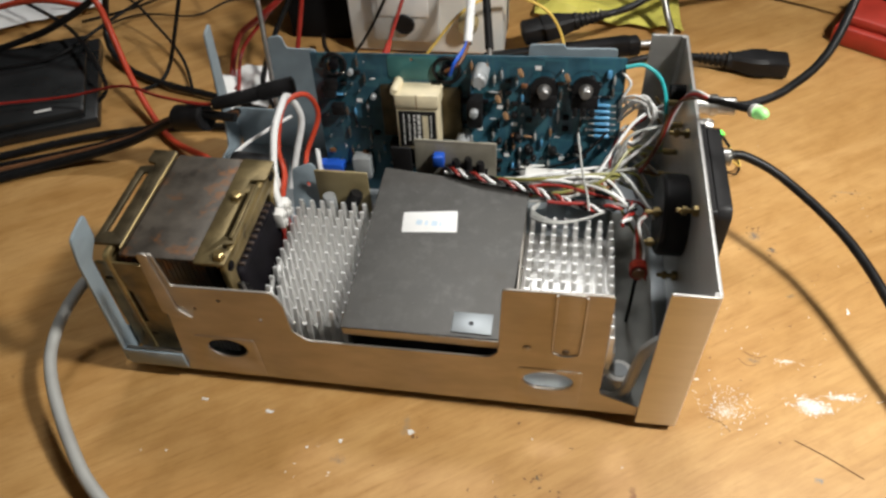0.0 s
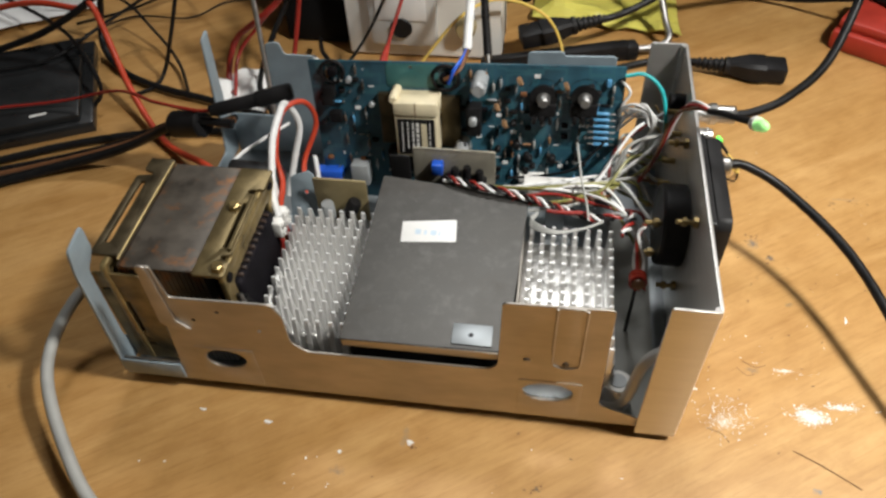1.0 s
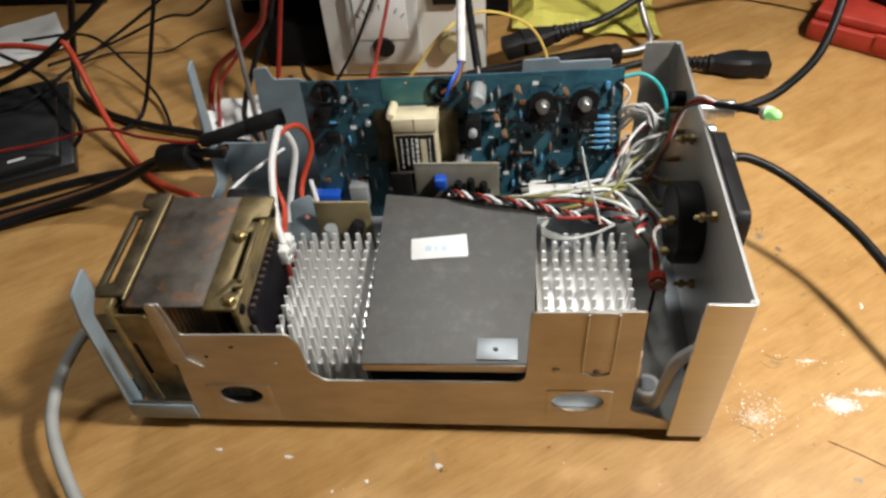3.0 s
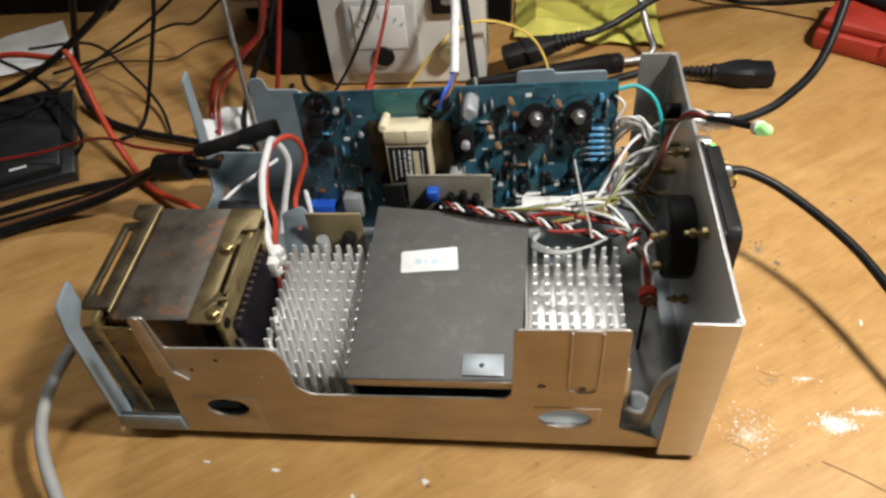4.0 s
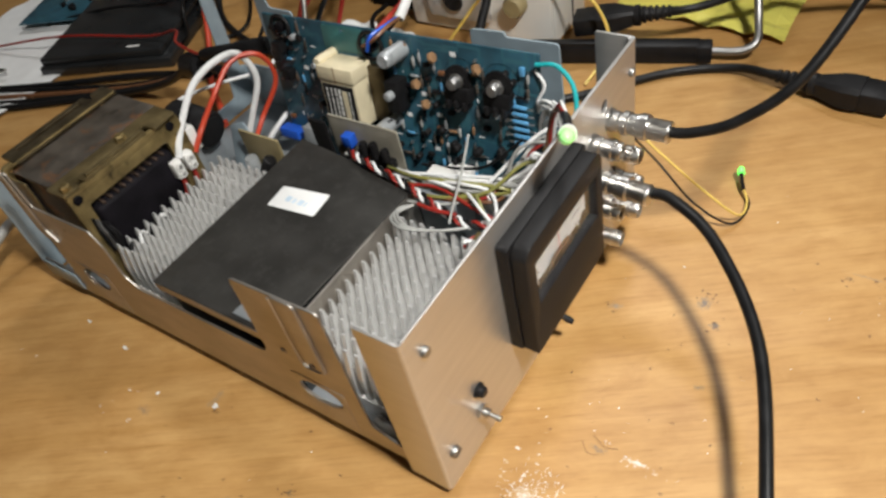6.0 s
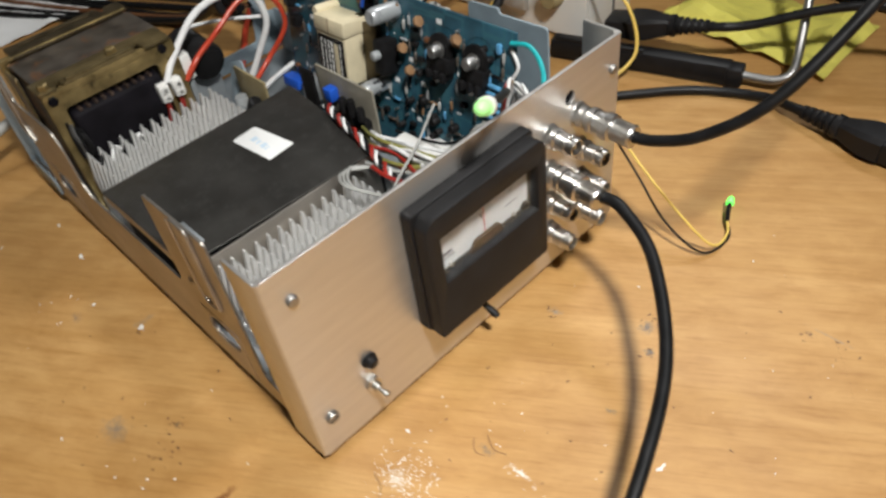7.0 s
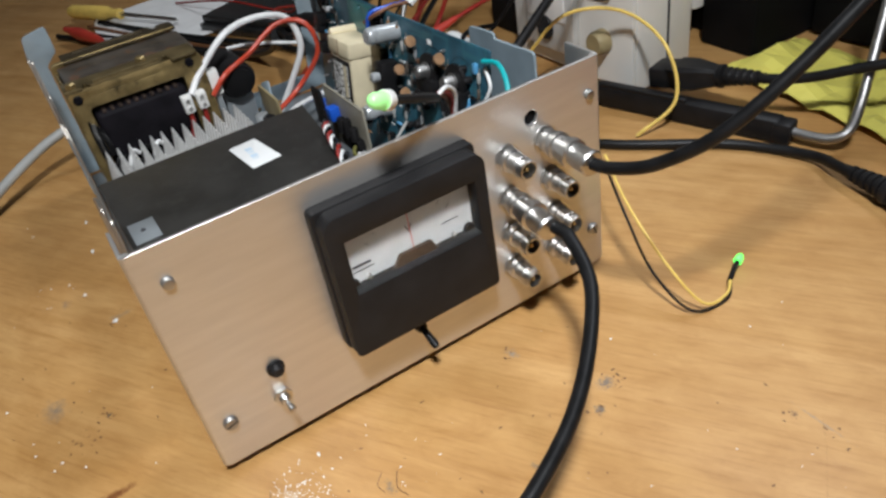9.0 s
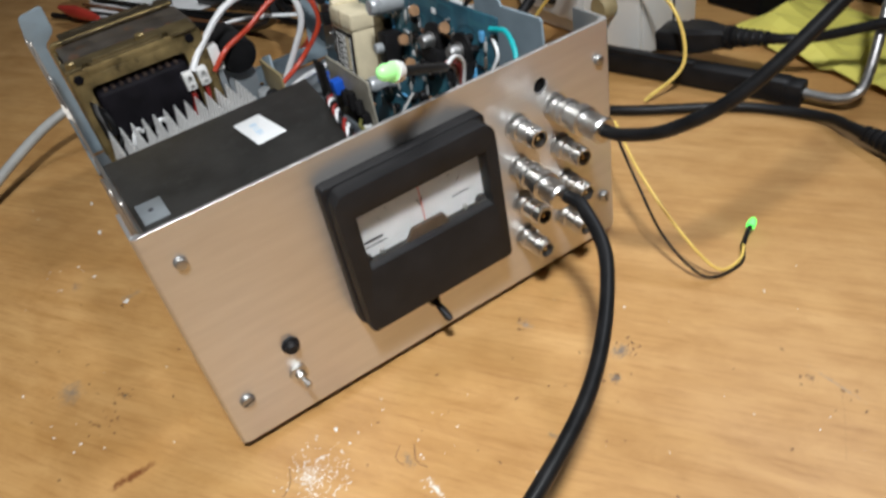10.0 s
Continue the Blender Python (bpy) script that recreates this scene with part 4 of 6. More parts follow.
# ---- small boards ----
pf = thing("perforated_board", (-0.159, 0.162, 0.05), "small upright grey perforated board with a blue trimmer", "circuit board")
part("board", plate(rounded(rect(-0.1888, -0.1292, 0.0480, 0.0890), 0.001), [circle(-0.1865 + 0.006 * i, 0.0870, 0.0005, 6) for i in range(10)], 0.0016, upright_y(0.1620)), PERF, pf)
part("trimmer", box(-0.1745, -0.1665, 0.1540, 0.1612, 0.0700, 0.0795, 0.0008), BLUE, pf)
for x, h in ((-0.158, 0.010), (-0.149, 0.012), (-0.140, 0.009)):
    part("small_transistor", turned((x, 0.157, 0.066), (x, 0.157, 0.066 + h), [(0, 0.003), (0.85, 0.003), (1, 0.0024)], 14), BLACK, pf)
part("chip", box(-0.1500, -0.1350, 0.1560, 0.1612, 0.0580, 0.0660, 0.0005), BLACK, pf)
part("bracket", box(-0.206, -0.191, 0.158, 0.1605, 0.040, 0.083, 0.0008), BLACK, pf)
tb = thing("rectifier_board", (-0.239, 0.136, 0.045), "small tan circuit board with two round capacitors", "circuit board")
part("board", plate(rounded(rect(-0.2590, -0.2200, 0.0300, 0.0755), 0.001), [], 0.0016, upright_y(0.1370)), TAN, tb)
part("capacitor", turned((-0.2490, 0.130, 0.042), (-0.2490, 0.130, 0.0575), [(0, 0.0050), (0.9, 0.0050), (1, 0.0044)], 18), SILVERCAN, tb)
part("capacitor", turned((-0.2350, 0.127, 0.046), (-0.2270, 0.130, 0.0620), [(0, 0.0052), (0.9, 0.0052), (1, 0.0044)], 18), BLACK, tb)
part("stand_off", box(-0.256, -0.224, 0.1380, 0.1440, 0.0115, 0.0330, 0.001), BLACK, tb)
can = thing("can_capacitor", (-0.298, 0.127, 0.06), "black can capacitor lying behind the transformer", "capacitor")
part("can", turned((-0.316, 0.127, 0.0790), (-0.280, 0.129, 0.0745), [(0, 0.0135), (0.05, 0.0145), (0.93, 0.0145), (1, 0.0130)], 28), BLACK, can)
part("clip", box(-0.306, -0.290, 0.116, 0.139, 0.0115, 0.0655, 0.001), ZINC, can)
part("fibre_washer", turned((-0.2800, 0.129, 0.0745), (-0.2790, 0.129, 0.0743), [(0, 0.011), (1, 0.011)], 20), BLACK, can)
mb = thing("mounting_bracket", (-0.270, 0.128, 0.0115), "pale blue-grey bent sheet bracket behind the heatsink", "bracket")
part("upright", plate(rounded([(-0.2830, 0.0115), (-0.2590, 0.0115), (-0.2560, 0.0620), (-0.2640, 0.0760), (-0.2790, 0.0700)], 0.003), [circle(-0.268, 0.058, 0.002, 12)], 0.0014, Matrix.Translation((0, 0.128, 0)) @ Matrix.Rotation(radians(-14), 4, "X") @ upright_y(0.0)), GREYPAINT, mb)
cc = thing("cable_clamp", (-0.280, 0.111, 0.0115), "white plastic cable clamp beside the transformer", "cable clamp")
part("clamp", box(-0.2840, -0.2755, 0.1068, 0.1150, 0.0720, 0.0915, 0.001), WHITE, cc)
part("post", box(-0.2825, -0.2775, 0.1085, 0.1130, 0.0115, 0.0722, 0.0005), ZINC, cc)


def terminal_block(y):
    t = thing("terminal_block", (-0.272, y, 0.076), "white screw terminal block hanging on its wires", "terminal block", "terminal blocks")
    body = part("body", box(-0.2722, -0.2652, y - 0.0038, y + 0.0038, 0.0700, 0.0835, 0.0012), WHITE, t)
    for z in (0.0735, 0.0798):
        part("screw_well", turned((-0.2654, y, z), (-0.2638, y, z), [(0, 0.0029), (1, 0.0027)], 14), WHITE, body)
        part("screw", turned((-0.2642, y, z), (-0.2635, y, z), [(0, 0.0017), (1, 0.0014)], 12), SOLDER, body)
    part("lead", tube([(-0.2690, y, 0.070), (-0.2680, y - 0.001, 0.062), (-0.2690, y - 0.004, 0.052), (-0.2700, y - 0.006, 0.040)], 0.0018, 8), RED, t, "red lead")


for y in (0.0855, 0.0960):
    terminal_block(y)

# ---- loose wiring inside ----
def wire(name, points, r, mat, label, category="wire", group="wiring inside the chassis", n=8, seg=10):
    return solid(name, tube(points, r, seg, n), mat, label, category, group)


wire("sleeved_wire", [(-0.2690, 0.0900, 0.0820), (-0.2740, 0.1020, 0.0930), (-0.2785, 0.1290, 0.1125), (-0.2810, 0.1560, 0.1160), (-0.2850, 0.1800, 0.1070), (-0.2800, 0.1840, 0.0850), (-0.2850, 0.1720, 0.0600), (-0.2900, 0.1570, 0.0360)], 0.0025, WHITEWIRE, "thick white sleeved wire arching over the chassis")
wire("lead_wire", [(-0.2740, 0.1060, 0.0740), (-0.2740, 0.1200, 0.0860), (-0.2850, 0.1434, 0.0906), (-0.2860, 0.1720, 0.1050), (-0.2750, 0.1900, 0.1020), (-0.2700, 0.1930, 0.0800), (-0.2790, 0.1735, 0.0540), (-0.2690, 0.1450, 0.0440)], 0.0020, ORANGE, "red wire looping above the small boards")
wire("sleeved_wire", [(-0.2620, 0.1420, 0.0380), (-0.2660, 0.1640, 0.0450), (-0.2780, 0.1960, 0.0430)], 0.0020, WHITEWIRE, "short white sleeved wire leading to the board")
wire("earth_wire", [(-0.3200, 0.1150, 0.0820), (-0.3130, 0.1350, 0.0900), (-0.2990, 0.1600, 0.0900), (-0.2880, 0.1850, 0.0850)], 0.0013, WHITEWIRE, "thin white wire behind the transformer")
wire("teal_wire", [(-0.0440, 0.2000, 0.1320), (-0.0307, 0.2010, 0.1330), (-0.0180, 0.1960, 0.1230), (-0.0130, 0.1850, 0.1020), (-0.0140, 0.1780, 0.0800)], 0.0014, TEAL, "teal wire curving to the front panel")
wire("olive_wire", [(-0.0130, 0.1860, 0.1050), (-0.0125, 0.1800, 0.0930), (-0.0170, 0.1720, 0.0830), (-0.0330, 0.1600, 0.0760), (-0.0550, 0.1500, 0.0720), (-0.0800, 0.1420, 0.0690)], 0.0013, OLIVE, "olive-yellow wire running along the bundle")
wire("black_wire", [(-0.0510, 0.1880, 0.0850), (-0.0700, 0.1750, 0.0690), (-0.0900, 0.1720, 0.0620), (-0.1200, 0.1680, 0.0600)], 0.0010, RUBBER, "thin black wire across the board")
# twisted supply bundle
LINE = spline([(-0.1640, 0.1480, 0.0740), (-0.1400, 0.1410, 0.0755), (-0.1080, 0.1350, 0.0745), (-0.0820, 0.1280, 0.0720), (-0.0560, 0.1230, 0.0700), (-0.0330, 0.1250, 0.0740), (-0.0400, 0.1000, 0.0800)], 14)


def strand(phase, turns, r_off, mat, label, radius=0.00115):
    pts, out = LINE, []
    for k, p in enumerate(pts):
        d = (pts[min(k + 1, len(pts) - 1)] - pts[max(k - 1, 0)]).normalized()
        s = d.cross(Vector((0, 0, 1))).normalized()
        a = phase + turns * 2 * math.pi * k / len(pts)
        out.append(p + r_off * (math.cos(a) * s + math.sin(a) * d.cross(s)))
    solid("twisted_wire", tube(None, radius, 8, line=out), mat, label, "wire", "twisted bundle")


for ph, mat, nm in ((0, WHITEWIRE, "white"), (2.1, RED, "red"), (4.2, RUBBER, "black")):
    strand(ph, 9, 0.0019, mat, nm + " wire twisted into the supply bundle")
rnd = random.Random(11)
MATS = [(WHITEWIRE, "white"), (GREYWIRE, "grey"), (GREYWIRE, "grey"), (OLIVE, "olive"), (GREYWIRE, "grey"), (BROWNWIRE, "brown"), (WHITEWIRE, "white"), (OLIVE, "olive"), (RED, "red")]
for k in range(16):
    mat, nm = MATS[k % len(MATS)]
    y, z = SPOTS[k % 8]
    a = Vector((-0.0105, y, z))
    b = Vector((-0.085 + rnd.uniform(-0.02, 0.02), 0.131 + rnd.uniform(0, 0.018), 0.066 + rnd.uniform(0, 0.012)))
    c = Vector((-0.033 + rnd.uniform(-0.012, 0.01), (a.y + b.y) / 2 + rnd.uniform(0.0, 0.02), max(0.06, (a.z + b.z) / 2 + rnd.uniform(-0.01, 0.022))))
    e = Vector((-0.054 + rnd.uniform(-0.01, 0.008), b.y + 0.008, 0.072 + rnd.uniform(-0.006, 0.01)))
    wire("signal_wire", [a, c, e, b, b + Vector((-0.035, 0.012, -0.012))], 0.00115, mat, nm + " signal wire from a socket into the bundle", "wire", "signal wires", 8, 8)
for k in range(6):
    o, q = rnd.uniform(-0.003, 0.003), rnd.uniform(-0.004, 0.004)
    wire("loop_wire", [(-0.0450, 0.2000, 0.102 - 0.005 * k), (-0.0390 + o, 0.1960, 0.110 - 0.003 * k), (-0.0300 + o, 0.1920, 0.112 + q), (-0.0220 - o, 0.1890, 0.104 + q), (-0.0210 + o, 0.1860, 0.092), (-0.0290 + o, 0.1830, 0.080 + q), (-0.0390, 0.1790, 0.082 - q), (-0.0400 + o, 0.1720, 0.074), (-0.0560 + q, 0.1600, 0.071)], 0.0010, WHITEWIRE, "white wire looping off the board's edge", "wire", "loop wires")
wire("loop_wire", [(-0.0460, 0.2020, 0.1270), (-0.0390, 0.1995, 0.1190), (-0.0430, 0.1970, 0.1080), (-0.0360, 0.1940, 0.1035), (-0.0220, 0.1900, 0.1050), (-0.0120, 0.1860, 0.1040)], 0.0010, WHITEWIRE, "white wire bent from the board's corner to a socket", "wire", "loop wires")
for k in range(3):
    wire("loop_wire", [(-0.0960, 0.1260, 0.0680), (-0.1000, 0.1150 - 0.003 * k, 0.0720), (-0.0850, 0.1040 - 0.002 * k, 0.0740 + 0.001 * k), (-0.0660, 0.1080, 0.0740), (-0.0520, 0.1180, 0.0720)], 0.0009, GREYWIRE, "pale wire looping over the heatsink", "wire", "loop wires")
solid("cable_tie", tube([(-0.0620, 0.1160, 0.0740), (-0.0640, 0.1260, 0.0800), (-0.0680, 0.1420, 0.0860), (-0.0730, 0.1640, 0.1010)], 0.0008, 8), GREYWIRE, "translucent pale cable tie round the wire bundle", "cable tie")
rb = thing("white_relay", (-0.092, 0.158, 0.04), "white plastic ribbon connector beside the board", "connector")
part("body", box(-0.1080, -0.0560, 0.1560, 0.1660, 0.0480, 0.0660, 0.001), WHITE, rb)
part("post", box(-0.0900, -0.0760, 0.1580, 0.1640, 0.0115, 0.0485, 0.0005), ZINC, rb)
pot = thing("red_coil", (-0.030, 0.060, 0.045), "small coil wound with red and orange wire behind the front panel", "coil")
for k in range(5):
    part("turn", tube([(-0.030 + 0.005 * math.cos(a), 0.070 + 0.0014 * k + 0.001 * math.sin(a), 0.068 + 0.005 * math.sin(a)) for a in [2 * math.pi * j / 10 for j in range(11)]], 0.0008, 6, 3), (RED, ORANGE)[k % 2], pot)
part("former", rod((-0.030, 0.0680, 0.068), (-0.030, 0.0780, 0.068), 0.0042, 14), BROWNWIRE, pot)
part("stalk", rod((-0.030, 0.074, 0.0118), (-0.030, 0.074, 0.0640), 0.0012, 10), RUBBER, pot)
sc = thing("silver_can", (-0.036, 0.022, 0.02), "silver can with a white ring on the chassis floor", "capacitor")
part("can", turned((-0.0380, 0.0180, 0.0115), (-0.0380, 0.0200, 0.0300), [(0, 0.0100), (0.9, 0.0100), (1, 0.0090)], 24), SILVERCAN, sc)
part("ring", turned((-0.0380, 0.0200, 0.0298), (-0.0380, 0.0202, 0.0312), [(0, 0.0092), (1, 0.0088)], 24), WHITE, sc)
part("button", turned((-0.0380, 0.0202, 0.0311), (-0.0380, 0.0203, 0.0318), [(0, 0.0058), (1, 0.0054)], 20), SILVERCAN, sc)
wire("grey_lead", [(-0.0560, 0.0110, 0.0170), (-0.0480, 0.0105, 0.0160), (-0.0390, 0.0100, 0.0200), (-0.0325, 0.0110, 0.0300), (-0.0300, 0.0120, 0.0480), (-0.0270, 0.0130, 0.0640), (-0.0200, 0.0140, 0.0740), (-0.0120, 0.0150, 0.0780)], 0.0036, PALEGREY, "thick grey lead behind the panel flange", "cable")
solid("insulation_sheet", box(-0.0420, -0.0120, 0.0060, 0.1800, 0.0112, 0.0118, 0.0002), CARD, "grey insulation sheet on the chassis floor", "sheet")
# lamp in the chassis
li = thing("indicator_lamp", (0.021, 0.1075, 0.168), "pale green indicator lamp lit on black sleeved leads", "indicator lamp")
part("lens", turned((0.0222, 0.1114, 0.1656), (0.0252, 0.1040, 0.1692), [(0, 0.0038), (0.12, 0.0038), (0.14, 0.0034), (0.6, 0.0034), (0.85, 0.0026), (0.96, 0.0014), (1, 0.0005)], 20), LEDGLOW2, li)
part("collar", turned((0.0208, 0.1148, 0.1640), (0.0223, 0.1111, 0.1658), [(0, 0.0036), (0.2, 0.0042), (1, 0.0042)], 18), WHITE, li)
part("sleeve", tube([(0.0210, 0.1143, 0.1642), (0.0165, 0.1225, 0.1600), (0.0090, 0.1360, 0.1530), (0.0029, 0.1446, 0.1480)], 0.0021, 10), RUBBER, li)
for k, mat in enumerate((BROWNWIRE, RED, WHITEWIRE)):
    o = 0.0015 * (k - 1)
    part("lead", tube([(0.0040, 0.1430 + o, 0.1490), (-0.0030, 0.1520 + o, 0.1462 + o), (-0.0090 + o, 0.1585 + o, 0.1390 + o), (-0.0140 + o, 0.1610, 0.1250), (-0.0190 + o, 0.1600 + o, 0.0980), (-0.0280, 0.1560, 0.0760)], (0.0009, 0.0013, 0.0010)[k], 8), mat, li)

rnd = random.Random(23)
for k in range(9):
    a = Vector((-0.0960 + rnd.uniform(-0.02, 0.01), 0.128 + rnd.uniform(0, 0.024), 0.066 + rnd.uniform(0, 0.008)))
    b = a + Vector((0.028, rnd.uniform(-0.004, 0.008), rnd.uniform(0.0, 0.008)))
    c = Vector((-0.045 + rnd.uniform(-0.008, 0.006), 0.132 + rnd.uniform(-0.012, 0.03), 0.072 + rnd.uniform(-0.004, 0.008)))
    d = Vector((-0.030 + rnd.uniform(-0.004, 0.006), 0.118 + rnd.uniform(-0.006, 0.04), 0.070 + rnd.uniform(-0.012, 0.010)))
    mat, nm = ((WHITEWIRE, "white"), (GREYWIRE, "grey"), (WHITEWIRE, "white"), (OLIVE, "olive"), (RED, "red"))[k % 5]
    wire("signal_wire", [a, b, c, d, d + Vector((0.006, -0.002, -0.010))], 0.0011, mat, nm + " wire in the bundle behind the panel meter", "wire", "signal wires", 8, 8)
for k, (mat, nm) in enumerate(((RED, "red"),)):
    o = 0.003 * k
    wire("sleeved_splice", [(-0.0900, 0.1240 + o, 0.0725), (-0.0800, 0.1225 + o, 0.0735), (-0.0720, 0.1225 + o, 0.0740), (-0.0620, 0.1235 + o, 0.0740)], 0.0013, mat, "red sleeved splice in the wire bundle", "wire", "splices", 6, 10)
for k in range(4):
    y = 0.026 + 0.009 * k
    wire("winding_lead", [(-0.2660, y, 0.040 + 0.004 * k), (-0.2620, y - 0.003, 0.052), (-0.2640, y + 0.002, 0.060), (-0.2660, y + 0.006, 0.056)], 0.0015, (RUBBER, WHITEWIRE, RUBBER, WHITEWIRE)[k], "winding lead beside the transformer", "wire", "winding leads", 6, 8)
for k, (y, z) in enumerate(SPOTS):
    wire("socket_tag", [(-0.0110, y, z), (-0.0150, y + 0.001, z - 0.002), (-0.0190, y + 0.002, z + 0.003)], 0.0009, BRASS, "bent brass solder tag on a socket", "solder tag", "solder tags", 5, 6)
strap = thing("meter_lead", (-0.032, 0.085, 0.06), "bundled leads hanging from the panel meter", "wire")
for k, mat in enumerate((GREYWIRE, RED, BROWNWIRE, WHITEWIRE)):
    part("lead", tube([(-0.0285, 0.0990 - 0.001 * k, 0.0930), (-0.0320, 0.0940, 0.0840 + 0.001 * k), (-0.0330 + 0.002 * k, 0.0840, 0.0740), (-0.0310 + 0.001 * k, 0.0720, 0.0680), (-0.0250, 0.0680 + 0.002 * k, 0.0610)], (0.0011, 0.0015, 0.0013, 0.0011)[k], 8), mat, strap)

# ---- cables on the bench ----
solid("signal_cable", tube([(0.0340, 0.2035, 0.1014), (0.0480, 0.2050, 0.1040), (0.0690, 0.2120, 0.1125), (0.0931, 0.2284, 0.1340), (0.1121, 0.2665, 0.1738), (0.1256, 0.3056, 0.2189), (0.1350, 0.3450, 0.2700), (0.145, 0.40, 0.33)], 0.0031, 14), RUBBER, "black coaxial cable rising from the upper plug", "cable", "signal cables")
solid("signal_cable", tube([(0.0340, 0.1790, 0.0776), (0.0480, 0.1785, 0.0765), (0.0760, 0.1660, 0.0665), (0.1132, 0.1220, 0.0538), (0.1381, 0.0578, 0.0400), (0.1544, -0.0009, 0.0223), (0.1680, -0.0600, 0.0050), (0.18, -0.14, 0.0034), (0.19, -0.30, 0.0034)], 0.0033, 14), RUBBER, "black coaxial cable sagging to the bench from the lower plug", "cable", "signal cables")
solid("mains_cable", tube([(-0.3600, 0.0600, 0.0400), (-0.3780, 0.0560, 0.0450), (-0.4030, 0.0400, 0.0450), (-0.4050, -0.0150, 0.0330), (-0.3620, -0.0750, 0.0180), (-0.3200, -0.1080, 0.0080), (-0.2650, -0.1500, 0.0042), (-0.20, -0.25, 0.0042)], 0.0040, 14), GREYWIRE, "grey mains cable leaving the rear of the chassis", "cable")
solid("jumper_wire", tube([(-0.2450, 0.3350, 0.0016), (-0.2320, 0.3450, 0.0120), (-0.2110, 0.3510, 0.0390), (-0.1790, 0.3640, 0.0745), (-0.1460, 0.3910, 0.0770), (-0.1040, 0.3950, 0.0600), (-0.0847, 0.3880, 0.0240), (-0.0935, 0.3580, 0.0030)], 0.0014, 10), YELLOW, "yellow wire looping over the bench behind the board", "wire")
lo = thing("green_lamp", (0.055, 0.29, 0.0), "small bright green lamp lit at the end of its twisted leads", "indicator lamp")
part("lens", turned((0.0560, 0.2900, 0.0080), (0.0543, 0.2948, 0.0092), [(0, 0.0022), (0.5, 0.0022), (0.85, 0.0015), (1, 0.0005)], 16), LEDGLOW, lo)
part("rim", turned((0.0563, 0.2892, 0.0078), (0.0558, 0.2905, 0.0081), [(0, 0.0025), (1, 0.0025)], 16), LEDGLOW, lo)
part("sleeve", tube([(0.0562, 0.2895, 0.0079), (0.0590, 0.2830, 0.0065), (0.0620, 0.2770, 0.0050)], 0.0014, 8), RUBBER, lo)
part("lead", tube([(0.0600, 0.2800, 0.0060), (0.0671, 0.2685, 0.0030), (0.0667, 0.2503, 0.0072), (0.0469, 0.2423, 0.0274), (0.0139, 0.2454, 0.0491), (-0.0188, 0.2597, 0.0600)], 0.0008, 8), YELLOW, lo, "yellow lead")
part("lead", tube([(0.0602, 0.2795, 0.0050), (0.0690, 0.2670, 0.0014), (0.0640, 0.2450, 0.0030), (0.0400, 0.2400, 0.0180), (0.0139, 0.2450, 0.0400), (-0.0188, 0.2600, 0.0520)], 0.0008, 8), RUBBER, lo, "black lead")


def mains_connector(p, d, label, tail, back=None):
    """An appliance coupler: its face points along d; tail: the cable from its back."""
    p, d = Vector(p), Vector(d).normalized()
    s = thing("appliance_plug", p, label, "appliance plug", "appliance plugs")
    m = Matrix.Translation(p) @ d.to_track_quat("X", "Z").to_matrix().to_4x4()
    back = Vector(back).normalized() if back else -d
    root = m @ Vector((-0.052, 0, 0))
    shell = part("shell", box(-0.026, 0.0, -0.0120, 0.0120, -0.0080, 0.0080, 0.0025, m=m), BLACK, s)
    grip, rings = bmesh.new(), []
    for x, a, b in ((-0.027, 0.0132, 0.0095), (-0.020, 0.0132, 0.0095), (-0.034, 0.0128, 0.0092), (-0.044, 0.0092, 0.0078), (-0.050, 0.0072, 0.0068), (-0.053, 0.0066, 0.0062)):
        rings.append((x, [grip.verts.new(m @ Vector((x, a * sx * (0.72 if k else 1), b * sy * (1 if k else 0.72)))) for sx, sy, k in ((1, -1, 0), (1, 1, 0), (1, 1, 1), (-1, 1, 1), (-1, 1, 0), (-1, -1, 0), (-1, -1, 1), (1, -1, 1))]))
    rings = [r for _, r in sorted(rings, key=lambda q: -q[0])]
    for a, b in zip(rings, rings[1:]):
        for k in range(8):
            grip.faces.new((a[k], a[(k + 1) % 8], b[(k + 1) % 8], b[k]))
    grip.faces.new(rings[0][::-1])
    grip.faces.new(rings[-1])
    part("grip", grip, BLACK, s)
    part("collar", turned(root - back * 0.001, root + back * 0.005, [(0, 0.0078), (0.2, 0.0088), (0.8, 0.0088), (1, 0.0070)], 18), BLACK, s)
    ribs = [(0, 0.0060)]
    for k in range(5):
        r, u = 0.0072 - 0.0005 * k, 0.12 + 0.16 * k
        ribs += [(u, r - 0.0014), (u + 0.01, r), (u + 0.09, r), (u + 0.10, r - 0.0014)]
    part("strain_relief", turned(root + back * 0.002, root + back * 0.034, ribs + [(1, 0.0040)], 18), BLACK, s)
    # Raised black bars stand in for the shade inside the slots.
    for y in (-0.0065, 0.0065):
        part("slot", box(-0.006, 0.0004, y - 0.0009, y + 0.0009, -0.004, 0.003, m=m), DARKCASE, shell)
    part("cable", tube([root + back * 0.030, root + back * 0.040, *tail], 0.0036, 12), RUBBER, s)
    return s


